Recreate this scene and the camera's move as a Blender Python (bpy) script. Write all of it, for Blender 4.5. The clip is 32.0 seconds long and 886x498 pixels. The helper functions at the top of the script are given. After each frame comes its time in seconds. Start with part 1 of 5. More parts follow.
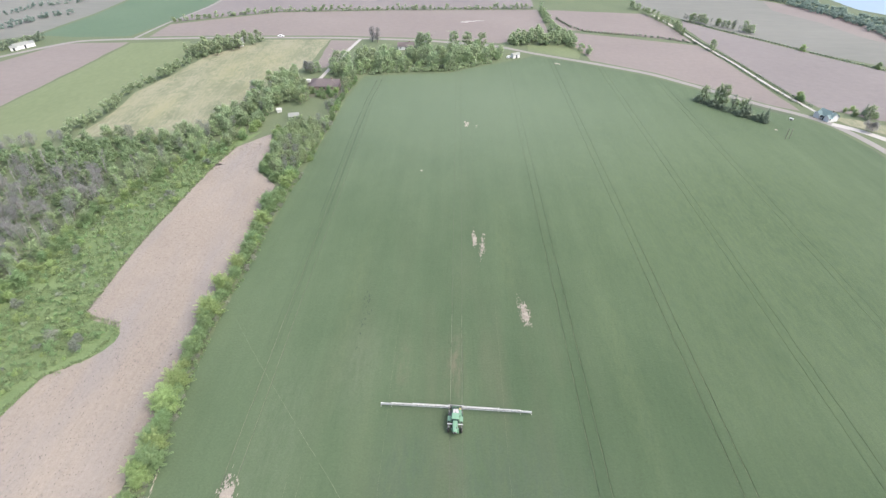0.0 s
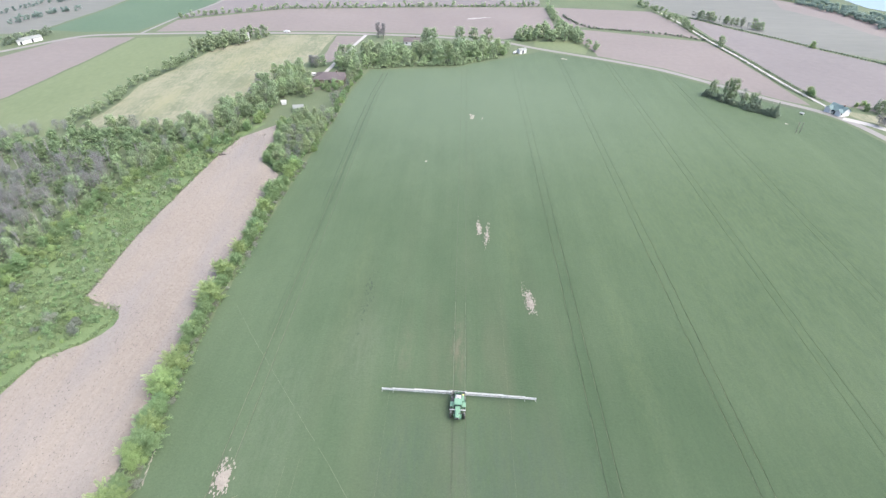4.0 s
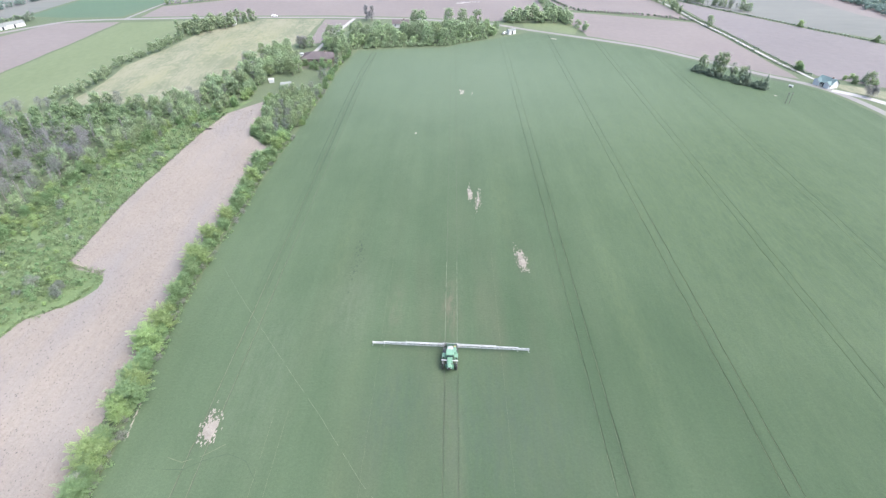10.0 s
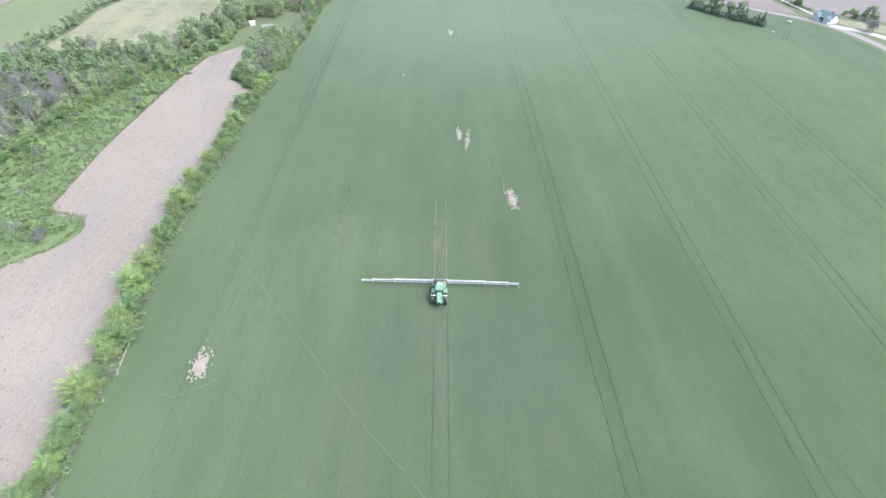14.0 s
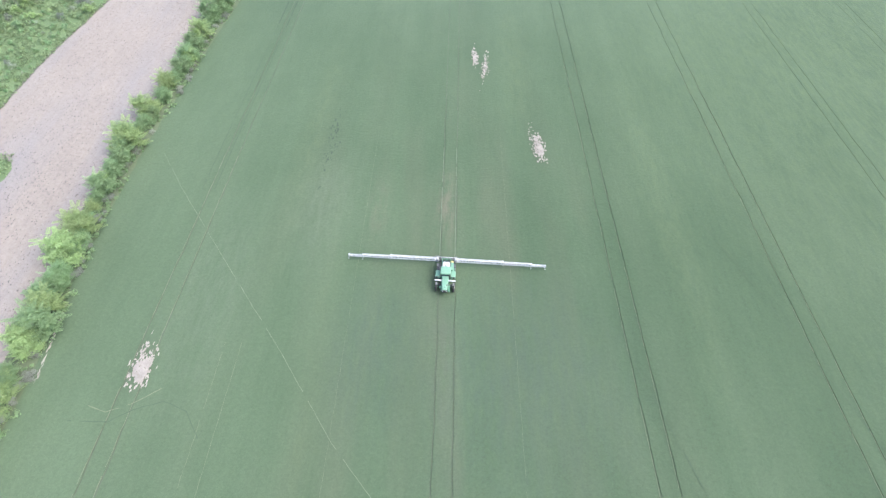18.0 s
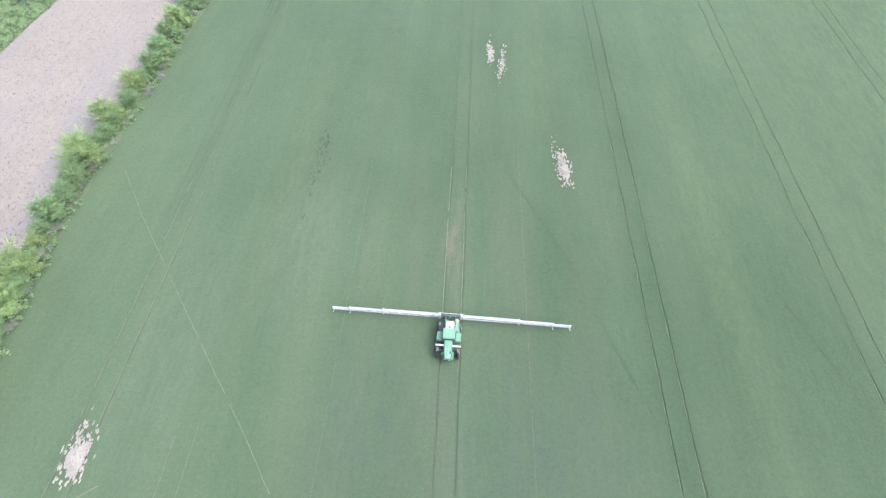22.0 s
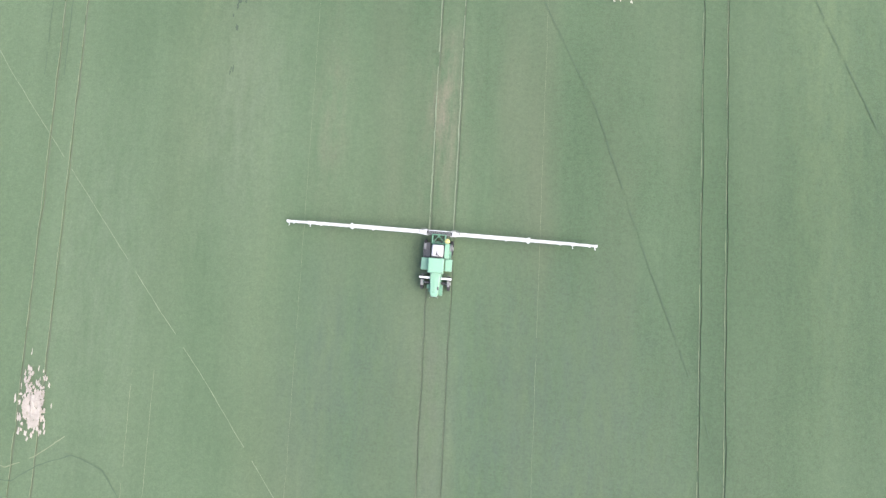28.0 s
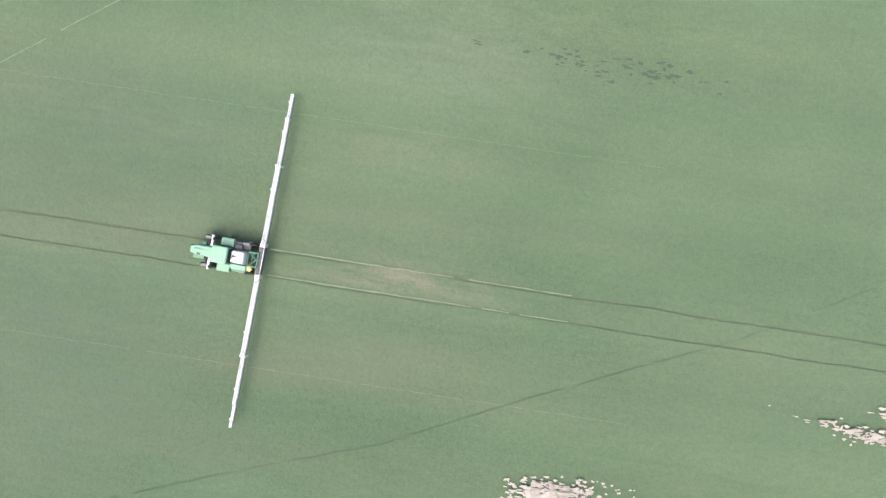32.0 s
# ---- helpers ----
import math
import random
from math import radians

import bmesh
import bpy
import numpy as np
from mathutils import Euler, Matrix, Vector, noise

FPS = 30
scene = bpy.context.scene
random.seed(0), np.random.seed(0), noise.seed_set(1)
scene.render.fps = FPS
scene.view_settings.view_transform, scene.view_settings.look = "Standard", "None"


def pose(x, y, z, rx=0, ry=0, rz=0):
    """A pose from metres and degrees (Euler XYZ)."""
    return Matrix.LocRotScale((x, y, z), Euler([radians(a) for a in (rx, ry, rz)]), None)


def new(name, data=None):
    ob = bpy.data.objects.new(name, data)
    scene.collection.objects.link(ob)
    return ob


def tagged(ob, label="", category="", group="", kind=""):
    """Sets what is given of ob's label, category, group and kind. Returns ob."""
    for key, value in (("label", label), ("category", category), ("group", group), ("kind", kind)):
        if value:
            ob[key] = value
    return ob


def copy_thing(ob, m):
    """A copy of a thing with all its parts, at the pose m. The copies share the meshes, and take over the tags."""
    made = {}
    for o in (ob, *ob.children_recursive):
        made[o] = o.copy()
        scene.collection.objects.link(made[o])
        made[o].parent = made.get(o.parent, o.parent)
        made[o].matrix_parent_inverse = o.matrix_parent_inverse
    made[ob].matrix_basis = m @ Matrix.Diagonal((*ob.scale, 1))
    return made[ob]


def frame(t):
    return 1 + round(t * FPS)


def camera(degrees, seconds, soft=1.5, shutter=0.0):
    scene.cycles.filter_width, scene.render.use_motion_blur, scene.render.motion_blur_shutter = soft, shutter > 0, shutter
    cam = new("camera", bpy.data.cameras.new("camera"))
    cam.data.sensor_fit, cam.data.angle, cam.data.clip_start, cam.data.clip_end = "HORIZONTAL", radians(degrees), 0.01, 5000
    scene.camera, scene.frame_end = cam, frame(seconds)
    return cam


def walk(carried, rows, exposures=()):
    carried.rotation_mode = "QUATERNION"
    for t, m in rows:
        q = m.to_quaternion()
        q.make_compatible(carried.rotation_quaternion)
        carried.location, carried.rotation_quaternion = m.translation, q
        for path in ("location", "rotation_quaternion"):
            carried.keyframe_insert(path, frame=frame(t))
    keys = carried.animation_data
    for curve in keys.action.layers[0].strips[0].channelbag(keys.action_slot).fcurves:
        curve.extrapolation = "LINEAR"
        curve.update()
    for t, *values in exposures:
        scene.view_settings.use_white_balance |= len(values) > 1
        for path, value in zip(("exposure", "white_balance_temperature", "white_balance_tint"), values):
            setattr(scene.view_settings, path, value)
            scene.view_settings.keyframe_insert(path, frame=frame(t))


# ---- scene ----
cam = camera(79.73, 32.0, 1.35)


def aim(x, y, z, tilt, turn, roll):
    """A pose that looks straight down, tilted up, turned and rolled by degrees."""
    return pose(x, y, z, tilt, 0, turn) @ pose(0, 0, 0, 0, 0, roll)


PATH = [
    (0, aim(4.56, -3.46, 107.81, 54.00, 0.71, 1.24)),
    (0.5, aim(4.49, -3.51, 106.98, 54.01, 0.72, 1.25)),
    (1, aim(4.42, -3.68, 106.23, 54.12, 0.78, 1.23)),
    (1.5, aim(4.45, -3.83, 105.56, 54.19, 0.73, 1.18)),
    (2, aim(4.41, -4.04, 104.78, 54.19, 0.70, 1.23)),
    (2.5, aim(4.23, -4.05, 103.77, 54.20, 0.75, 1.23)),
    (3, aim(3.77, -4.17, 102.78, 54.46, 0.85, 1.21)),
    (3.5, aim(4.71, -4.15, 102.53, 54.34, 1.26, 1.13)),
    (5.5, aim(5.52, -5.15, 99.90, 54.50, 1.55, 1.25)),
    (6, aim(5.77, -5.51, 99.07, 54.50, 1.50, 1.23)),
    (6.5, aim(5.94, -6.05, 98.04, 54.61, 1.27, 1.04)),
    (7, aim(5.86, -6.54, 97.06, 54.63, 1.36, 1.11)),
    (7.5, aim(5.88, -7.01, 96.21, 54.69, 1.42, 1.20)),
    (8, aim(6.07, -7.65, 95.41, 54.75, 1.15, 1.04)),
    (8.5, aim(6.26, -8.36, 94.55, 54.94, 0.94, 1.05)),
    (9, aim(6.29, -8.90, 93.84, 54.99, 0.72, 0.98)),
    (9.5, aim(6.21, -9.14, 92.79, 54.61, 0.76, 0.94)),
    (10, aim(6.17, -9.38, 91.81, 54.30, 0.52, 0.88)),
    (10.5, aim(6.16, -9.46, 90.97, 54.27, 0.35, 0.75)),
    (11, aim(6.28, -9.67, 90.44, 54.45, 0.31, 0.75)),
    (11.5, aim(6.50, -9.97, 89.94, 54.62, 0.14, 0.71)),
    (12, aim(6.76, -10.26, 89.43, 54.52, -0.16, 0.60)),
    (12.5, aim(6.96, -10.60, 88.93, 54.37, -0.26, 0.59)),
    (13, aim(7.08, -10.80, 88.48, 53.86, -0.27, 0.58)),
    (13.5, aim(7.13, -11.14, 87.69, 52.43, -0.28, 0.57)),
    (14, aim(7.71, -11.00, 86.73, 49.70, -0.28, 0.35)),
    (14.5, aim(6.61, -7.21, 84.17, 46.21, -0.97, 1.16)),
    (16.5, aim(5.18, 10.12, 81.28, 43.49, -1.42, 2.51)),
    (17, aim(5.39, 12.38, 80.59, 43.57, -1.19, 2.51)),
    (17.5, aim(6.09, 14.34, 79.26, 42.32, -0.58, 2.14)),
    (18, aim(7.13, 16.13, 77.60, 40.24, 0.34, 1.58)),
    (18.5, aim(7.61, 18.03, 76.64, 38.30, 1.04, 1.05)),
    (19, aim(7.77, 20.58, 75.98, 37.47, 1.54, 0.92)),
    (19.5, aim(7.94, 23.39, 75.29, 37.48, 1.96, 0.86)),
    (20, aim(8.27, 26.25, 74.26, 37.23, 2.34, 0.60)),
    (20.5, aim(7.95, 28.99, 73.86, 37.22, 2.30, 1.01)),
    (21, aim(7.79, 31.68, 73.41, 37.20, 2.25, 1.11)),
    (21.5, aim(7.77, 34.32, 72.92, 37.23, 2.24, 1.06)),
    (22, aim(7.80, 36.98, 72.26, 37.30, 2.32, 0.92)),
    (22.5, aim(8.07, 39.65, 71.45, 37.49, 2.52, 0.70)),
    (23, aim(8.89, 42.32, 70.05, 36.75, 3.17, -0.20)),
    (23.5, aim(9.76, 44.72, 68.99, 34.82, 4.35, -1.24)),
    (24, aim(10.48, 47.75, 67.80, 31.10, 5.49, -2.68)),
    (24.5, aim(11.00, 49.34, 66.80, 27.39, 7.04, -3.79)),
    (25, aim(11.19, 52.44, 66.24, 21.30, 8.76, -5.74)),
    (25.5, aim(10.92, 55.92, 65.75, 14.72, 11.52, -8.43)),
    (27.5, aim(11.04, 68.30, 63.81, 5.48, 28.98, -25.37)),
    (28, aim(11.11, 70.94, 63.15, 5.64, 30.73, -27.71)),
    (28.5, aim(10.41, 73.74, 62.29, 6.09, 25.30, -21.93)),
    (29, aim(10.21, 76.43, 61.79, 6.40, 22.50, -13.29)),
    (29.5, aim(9.49, 78.77, 61.54, 6.87, 21.14, 4.03)),
    (30, aim(9.06, 81.08, 61.04, 7.23, 20.94, 22.15)),
    (30.5, aim(7.17, 83.90, 61.27, 6.61, 11.32, 49.95)),
    (31, aim(5.31, 87.43, 60.78, 5.64, 6.46, 66.26)),
    (31.5, aim(3.97, 92.33, 59.65, 3.15, 7.61, 70.97)),
    (32, aim(3.10, 97.64, 58.52, -0.47, 17.26, 81.52)),
]
EXPOSURES = [
    (0.0, 1.55, 6400, 10), (0.8, 1.66, 6320, 10), (1.5, 1.70, 6250, 10), (3.5, 1.71, 6150, 10), (8.0, 1.76, 5950, 10), (14.0, 1.83, 5900, 10), (19.0, 1.90, 5760, 10),
    (25.0, 1.93, 5850, 10), (28.0, 1.95, 6150, 10), (32.0, 1.92, 6400, 10),
]
walk(cam, PATH, EXPOSURES)

# ---- light: bright thin overcast, soft sun from the right ----
SUN_UP, SUN_TURN = 56, 112
world = bpy.data.worlds.new("sky")
scene.world = world
world.use_nodes = True
wn = world.node_tree.nodes
sky = wn.new("ShaderNodeTexSky")
sky.sky_type, sky.sun_disc = "NISHITA", False
sky.sun_elevation, sky.sun_rotation = radians(SUN_UP), radians(SUN_TURN)
sky.air_density, sky.dust_density, sky.ozone_density = 1.0, 5.0, 1.0
wn["Background"].inputs["Strength"].default_value = 0.15
world.node_tree.links.new(sky.outputs[0], wn["Background"].inputs["Color"])
sun_data = bpy.data.lights.new("sun", "SUN")
sun_data.energy, sun_data.angle, sun_data.color = 1.1, radians(75), (1.0, 0.96, 0.9)
sun = new("sun", sun_data)
sun.matrix_basis = pose(0, 0, 300, 90 - SUN_UP, 0, 180 - SUN_TURN)


# ---- materials ----
def mat(name, a, b, rough=0.85, big=0.05, small=2.0, stretch=(1, 1, 1), bump=0.0, metal=0.0, spread=0.0, contrast=0.25, isl=0.0, streak=0.0, third=None, leafy=0.0, rows=0.0, grain=0.0, drift_end=None, side=None, speck=0.0, mid=0.0, stains_and_haze=()):
    """Two colours mixed by a wide and a fine noise; spread varies the tint from object to object, isl from leaf to leaf."""
    m = bpy.data.materials.new(name)
    m.use_nodes = True
    n, l = m.node_tree.nodes, m.node_tree.links
    bsdf = n["Principled BSDF"]
    bsdf.inputs["Roughness"].default_value, bsdf.inputs["Metallic"].default_value = rough, metal
    bsdf.inputs["Specular IOR Level"].default_value = 0.25
    tc, mp = n.new("ShaderNodeTexCoord"), n.new("ShaderNodeMapping")
    mp.inputs["Scale"].default_value = stretch
    l.new(tc.outputs["Object"], mp.inputs["Vector"])
    n1, n2 = n.new("ShaderNodeTexNoise"), n.new("ShaderNodeTexNoise")
    n1.inputs["Scale"].default_value, n1.inputs["Detail"].default_value = big, 4
    n2.inputs["Scale"].default_value, n2.inputs["Detail"].default_value = small, 6
    n2.inputs["Roughness"].default_value = 0.7
    l.new(mp.outputs[0], n1.inputs["Vector"])
    l.new(mp.outputs[0], n2.inputs["Vector"])
    ramp = n.new("ShaderNodeValToRGB")
    ramp.color_ramp.elements[0].position, ramp.color_ramp.elements[1].position = 0.5 - contrast, 0.5 + contrast
    ramp.color_ramp.elements[0].color, ramp.color_ramp.elements[1].color = (*a, 1), (*b, 1)
    mixv = n.new("ShaderNodeMath")
    mixv.operation = "MULTIPLY_ADD"
    mixv.inputs[1].default_value = 0.5
    half = n.new("ShaderNodeMath")
    half.operation = "MULTIPLY"
    half.inputs[1].default_value = 0.5
    l.new(n1.outputs[0], half.inputs[0])
    l.new(n2.outputs[0], mixv.inputs[0])
    l.new(half.outputs[0], mixv.inputs[2])
    value = mixv.outputs[0]
    if grain:
        # single plants and small clumps
        ng, ga, gb = n.new("ShaderNodeTexNoise"), n.new("ShaderNodeMath"), n.new("ShaderNodeMath")
        ng.inputs["Scale"].default_value, ng.inputs["Detail"].default_value, ng.inputs["Roughness"].default_value = 6.0, 4, 0.65
        l.new(tc.outputs["Object"], ng.inputs["Vector"])
        ga.operation, gb.operation = "MULTIPLY_ADD", "SUBTRACT"
        ga.inputs[1].default_value, gb.inputs[1].default_value = grain, grain * 0.5
        l.new(ng.outputs[0], ga.inputs[0])
        l.new(value, ga.inputs[2])
        l.new(ga.outputs[0], gb.inputs[0])
        value = gb.outputs[0]
    if rows:
        # drilled rows and clumps of plants
        mr2, nr = n.new("ShaderNodeMapping"), n.new("ShaderNodeTexNoise")
        mr2.inputs["Scale"].default_value = (1.0, 0.12, 1.0)
        nr.inputs["Scale"].default_value, nr.inputs["Detail"].default_value = 1.6, 3
        l.new(tc.outputs["Object"], mr2.inputs["Vector"])
        l.new(mr2.outputs[0], nr.inputs["Vector"])
        ad = n.new("ShaderNodeMath")
        ad.operation = "MULTIPLY_ADD"
        ad.inputs[1].default_value = rows
        sb = n.new("ShaderNodeMath")
        sb.operation = "SUBTRACT"
        sb.inputs[1].default_value = rows * 0.5
        l.new(nr.outputs[0], ad.inputs[0])
        l.new(value, ad.inputs[2])
        l.new(ad.outputs[0], sb.inputs[0])
        value = sb.outputs[0]
    if mid:
        # patches of thicker and thinner stand, a few metres wide, a little drawn out along y
        mm3, nm, ma, mb = n.new("ShaderNodeMapping"), n.new("ShaderNodeTexNoise"), n.new("ShaderNodeMath"), n.new("ShaderNodeMath")
        mm3.inputs["Scale"].default_value = (1.0, 0.38, 1.0)
        nm.inputs["Scale"].default_value, nm.inputs["Detail"].default_value, nm.inputs["Roughness"].default_value = 0.11, 5, 0.62
        l.new(tc.outputs["Object"], mm3.inputs["Vector"])
        l.new(mm3.outputs[0], nm.inputs["Vector"])
        ma.operation, mb.operation = "MULTIPLY_ADD", "SUBTRACT"
        ma.inputs[1].default_value, mb.inputs[1].default_value = mid, mid * 0.5
        l.new(nm.outputs[0], ma.inputs[0])
        l.new(value, ma.inputs[2])
        l.new(ma.outputs[0], mb.inputs[0])
        value = mb.outputs[0]
    if streak:
        # long faint streaks in the direction of work, along y
        ms, ns = n.new("ShaderNodeMapping"), n.new("ShaderNodeTexNoise")
        ms.inputs["Scale"].default_value = (1.0, 0.02, 1.0)
        ns.inputs["Scale"].default_value, ns.inputs["Detail"].default_value = 0.16, 5
        l.new(tc.outputs["Object"], ms.inputs["Vector"])
        l.new(ms.outputs[0], ns.inputs["Vector"])
        st = n.new("ShaderNodeMath")
        st.operation = "MULTIPLY_ADD"
        st.inputs[1].default_value = streak
        off = n.new("ShaderNodeMath")
        off.operation = "SUBTRACT"
        off.inputs[1].default_value = streak * 0.5
        l.new(ns.outputs[0], st.inputs[0])
        l.new(value, st.inputs[2])
        l.new(st.outputs[0], off.inputs[0])
        value = off.outputs[0]
    if side:
        # darker towards one side of the field, evening out further up
        sx, mx1, my1, mm, sa = n.new("ShaderNodeSeparateXYZ"), n.new("ShaderNodeMapRange"), n.new("ShaderNodeMapRange"), n.new("ShaderNodeMath"), n.new("ShaderNodeMath")
        mm.operation = "MULTIPLY"
        l.new(tc.outputs["Object"], sx.inputs[0])
        for node, axis, (f0, f1, t0, t1) in ((mx1, "X", side), (my1, "Y", (70, 220, 1.0, -0.2))):
            node.inputs["From Min"].default_value, node.inputs["From Max"].default_value = f0, f1
            node.inputs["To Min"].default_value, node.inputs["To Max"].default_value = t0, t1
            l.new(sx.outputs[axis], node.inputs["Value"])
        l.new(mx1.outputs[0], mm.inputs[0])
        l.new(my1.outputs[0], mm.inputs[1])
        l.new(value, sa.inputs[0])
        l.new(mm.outputs[0], sa.inputs[1])
        value = sa.outputs[0]
    l.new(value, ramp.inputs[0])
    colour = ramp.outputs[0]
    for amount, node, out in ((spread, "ShaderNodeObjectInfo", "Random"), (isl, "ShaderNodeNewGeometry", "Random Per Island")):
        if amount:
            src, hsv, mr = n.new(node), n.new("ShaderNodeHueSaturation"), n.new("ShaderNodeMapRange")
            mr.inputs["To Min"].default_value, mr.inputs["To Max"].default_value = 1 - amount, 1 + amount
            l.new(src.outputs[out], mr.inputs["Value"])
            l.new(mr.outputs[0], hsv.inputs["Value"])
            l.new(colour, hsv.inputs["Color"])
            colour = hsv.outputs[0]
            if node == "ShaderNodeObjectInfo":
                mh = n.new("ShaderNodeMapRange")
                mh.inputs["To Min"].default_value, mh.inputs["To Max"].default_value = 0.5 - amount * 0.08, 0.5 + amount * 0.06
                l.new(src.outputs[out], mh.inputs["Value"])
                l.new(mh.outputs[0], hsv.inputs["Hue"])
    if third:
        # broad drifts of another tint, drawn out along y
        m3, n3, r3, mx = n.new("ShaderNodeMapping"), n.new("ShaderNodeTexNoise"), n.new("ShaderNodeMapRange"), n.new("ShaderNodeMix")
        m3.inputs["Scale"].default_value = (1.0, 0.14, 1.0)
        n3.inputs["Scale"].default_value, n3.inputs["Detail"].default_value = 0.12, 8
        r3.inputs["From Min"].default_value, r3.inputs["From Max"].default_value, r3.inputs["To Max"].default_value = 0.44, 0.78, 0.7
        mx.data_type = "RGBA"
        for slot in mx.inputs:
            if slot.type == "RGBA" and slot.name == "B":
                slot.default_value = (*third, 1)
        l.new(tc.outputs["Object"], m3.inputs["Vector"])
        l.new(m3.outputs[0], n3.inputs["Vector"])
        l.new(n3.outputs[0], r3.inputs["Value"])
        amount = r3.outputs[0]
        if drift_end:
            # the drifts thin out past this line across the field
            sp, fade, mul = n.new("ShaderNodeSeparateXYZ"), n.new("ShaderNodeMapRange"), n.new("ShaderNodeMath")
            fade.inputs["From Min"].default_value, fade.inputs["From Max"].default_value = drift_end
            fade.inputs["To Min"].default_value, fade.inputs["To Max"].default_value = 1.0, 0.25
            mul.operation = "MULTIPLY"
            l.new(tc.outputs["Object"], sp.inputs[0])
            l.new(sp.outputs["Y"], fade.inputs["Value"])
            l.new(amount, mul.inputs[0])
            l.new(fade.outputs[0], mul.inputs[1])
            # and away from the line of the machine
            away, dist, near, mul2 = n.new("ShaderNodeMath"), n.new("ShaderNodeMath"), n.new("ShaderNodeMapRange"), n.new("ShaderNodeMath")
            away.operation, dist.operation, mul2.operation = "SUBTRACT", "ABSOLUTE", "MULTIPLY"
            away.inputs[1].default_value = 9.0
            near.inputs["From Min"].default_value, near.inputs["From Max"].default_value = 4.0, 42.0
            near.inputs["To Min"].default_value, near.inputs["To Max"].default_value = 1.0, 0.12
            l.new(sp.outputs["X"], away.inputs[0])
            l.new(away.outputs[0], dist.inputs[0])
            l.new(dist.outputs[0], near.inputs["Value"])
            l.new(mul.outputs[0], mul2.inputs[0])
            l.new(near.outputs[0], mul2.inputs[1])
            amount = mul2.outputs[0]
        l.new(amount, mx.inputs[0])
        l.new(colour, mx.inputs[6])
        colour = mx.outputs[2]
    for tint, top, spots, *even in stains_and_haze:
        # ragged drifts and even haze tints with their own place: x, y, half width, half length
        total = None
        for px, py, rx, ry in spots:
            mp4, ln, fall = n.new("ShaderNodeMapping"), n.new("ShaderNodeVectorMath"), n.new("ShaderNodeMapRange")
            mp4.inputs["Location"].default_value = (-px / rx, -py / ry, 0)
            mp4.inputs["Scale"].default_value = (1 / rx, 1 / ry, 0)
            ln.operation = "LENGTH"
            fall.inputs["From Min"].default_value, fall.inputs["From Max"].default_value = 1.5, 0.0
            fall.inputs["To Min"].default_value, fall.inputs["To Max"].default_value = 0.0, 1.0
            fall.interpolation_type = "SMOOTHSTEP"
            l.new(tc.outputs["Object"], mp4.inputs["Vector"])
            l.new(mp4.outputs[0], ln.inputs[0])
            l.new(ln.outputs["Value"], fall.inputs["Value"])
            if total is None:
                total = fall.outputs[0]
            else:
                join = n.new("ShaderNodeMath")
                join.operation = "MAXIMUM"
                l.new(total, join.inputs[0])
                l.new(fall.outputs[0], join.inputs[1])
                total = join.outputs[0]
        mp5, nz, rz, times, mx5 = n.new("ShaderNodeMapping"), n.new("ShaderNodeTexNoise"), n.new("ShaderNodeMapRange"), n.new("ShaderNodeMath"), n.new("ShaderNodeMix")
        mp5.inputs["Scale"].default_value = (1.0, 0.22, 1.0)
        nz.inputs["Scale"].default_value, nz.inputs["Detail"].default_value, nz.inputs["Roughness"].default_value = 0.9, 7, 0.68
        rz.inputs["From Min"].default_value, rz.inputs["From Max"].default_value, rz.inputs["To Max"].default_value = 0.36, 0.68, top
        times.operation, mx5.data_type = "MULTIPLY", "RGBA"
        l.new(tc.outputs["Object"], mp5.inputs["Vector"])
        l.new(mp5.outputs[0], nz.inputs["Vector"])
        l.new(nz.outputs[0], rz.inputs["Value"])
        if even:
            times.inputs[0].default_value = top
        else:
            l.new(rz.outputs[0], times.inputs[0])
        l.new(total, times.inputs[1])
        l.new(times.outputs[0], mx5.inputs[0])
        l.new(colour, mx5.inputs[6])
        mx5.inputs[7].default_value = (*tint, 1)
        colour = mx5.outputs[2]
    if speck:
        # colour specks paint lit single plants, and shade and damp soil in small gaps
        nk, rk, hk = n.new("ShaderNodeTexNoise"), n.new("ShaderNodeMapRange"), n.new("ShaderNodeHueSaturation")
        nk.inputs["Scale"].default_value, nk.inputs["Detail"].default_value, nk.inputs["Roughness"].default_value = 3.4, 4, 0.75
        rk.inputs["From Min"].default_value, rk.inputs["From Max"].default_value = 0.34, 0.70
        rk.inputs["To Min"].default_value, rk.inputs["To Max"].default_value = 1.0 + 0.6 * speck, 1.0 - speck
        l.new(tc.outputs["Object"], nk.inputs["Vector"])
        l.new(nk.outputs[0], rk.inputs["Value"])
        l.new(rk.outputs[0], hk.inputs["Value"])
        l.new(colour, hk.inputs["Color"])
        colour = hk.outputs[0]
    l.new(colour, bsdf.inputs["Base Color"])
    if leafy:
        # light passes through the leaves
        tr, ms2 = n.new("ShaderNodeBsdfTranslucent"), n.new("ShaderNodeMixShader")
        ms2.inputs[0].default_value = leafy
        l.new(colour, tr.inputs["Color"])
        l.new(bsdf.outputs[0], ms2.inputs[1])
        l.new(tr.outputs[0], ms2.inputs[2])
        l.new(ms2.outputs[0], n["Material Output"].inputs["Surface"])
    if bump:
        bp = n.new("ShaderNodeBump")
        bp.inputs["Strength"].default_value, bp.inputs["Distance"].default_value = bump, 0.3
        l.new(n2.outputs[0], bp.inputs["Height"])
        l.new(bp.outputs[0], bsdf.inputs["Normal"])
    return m


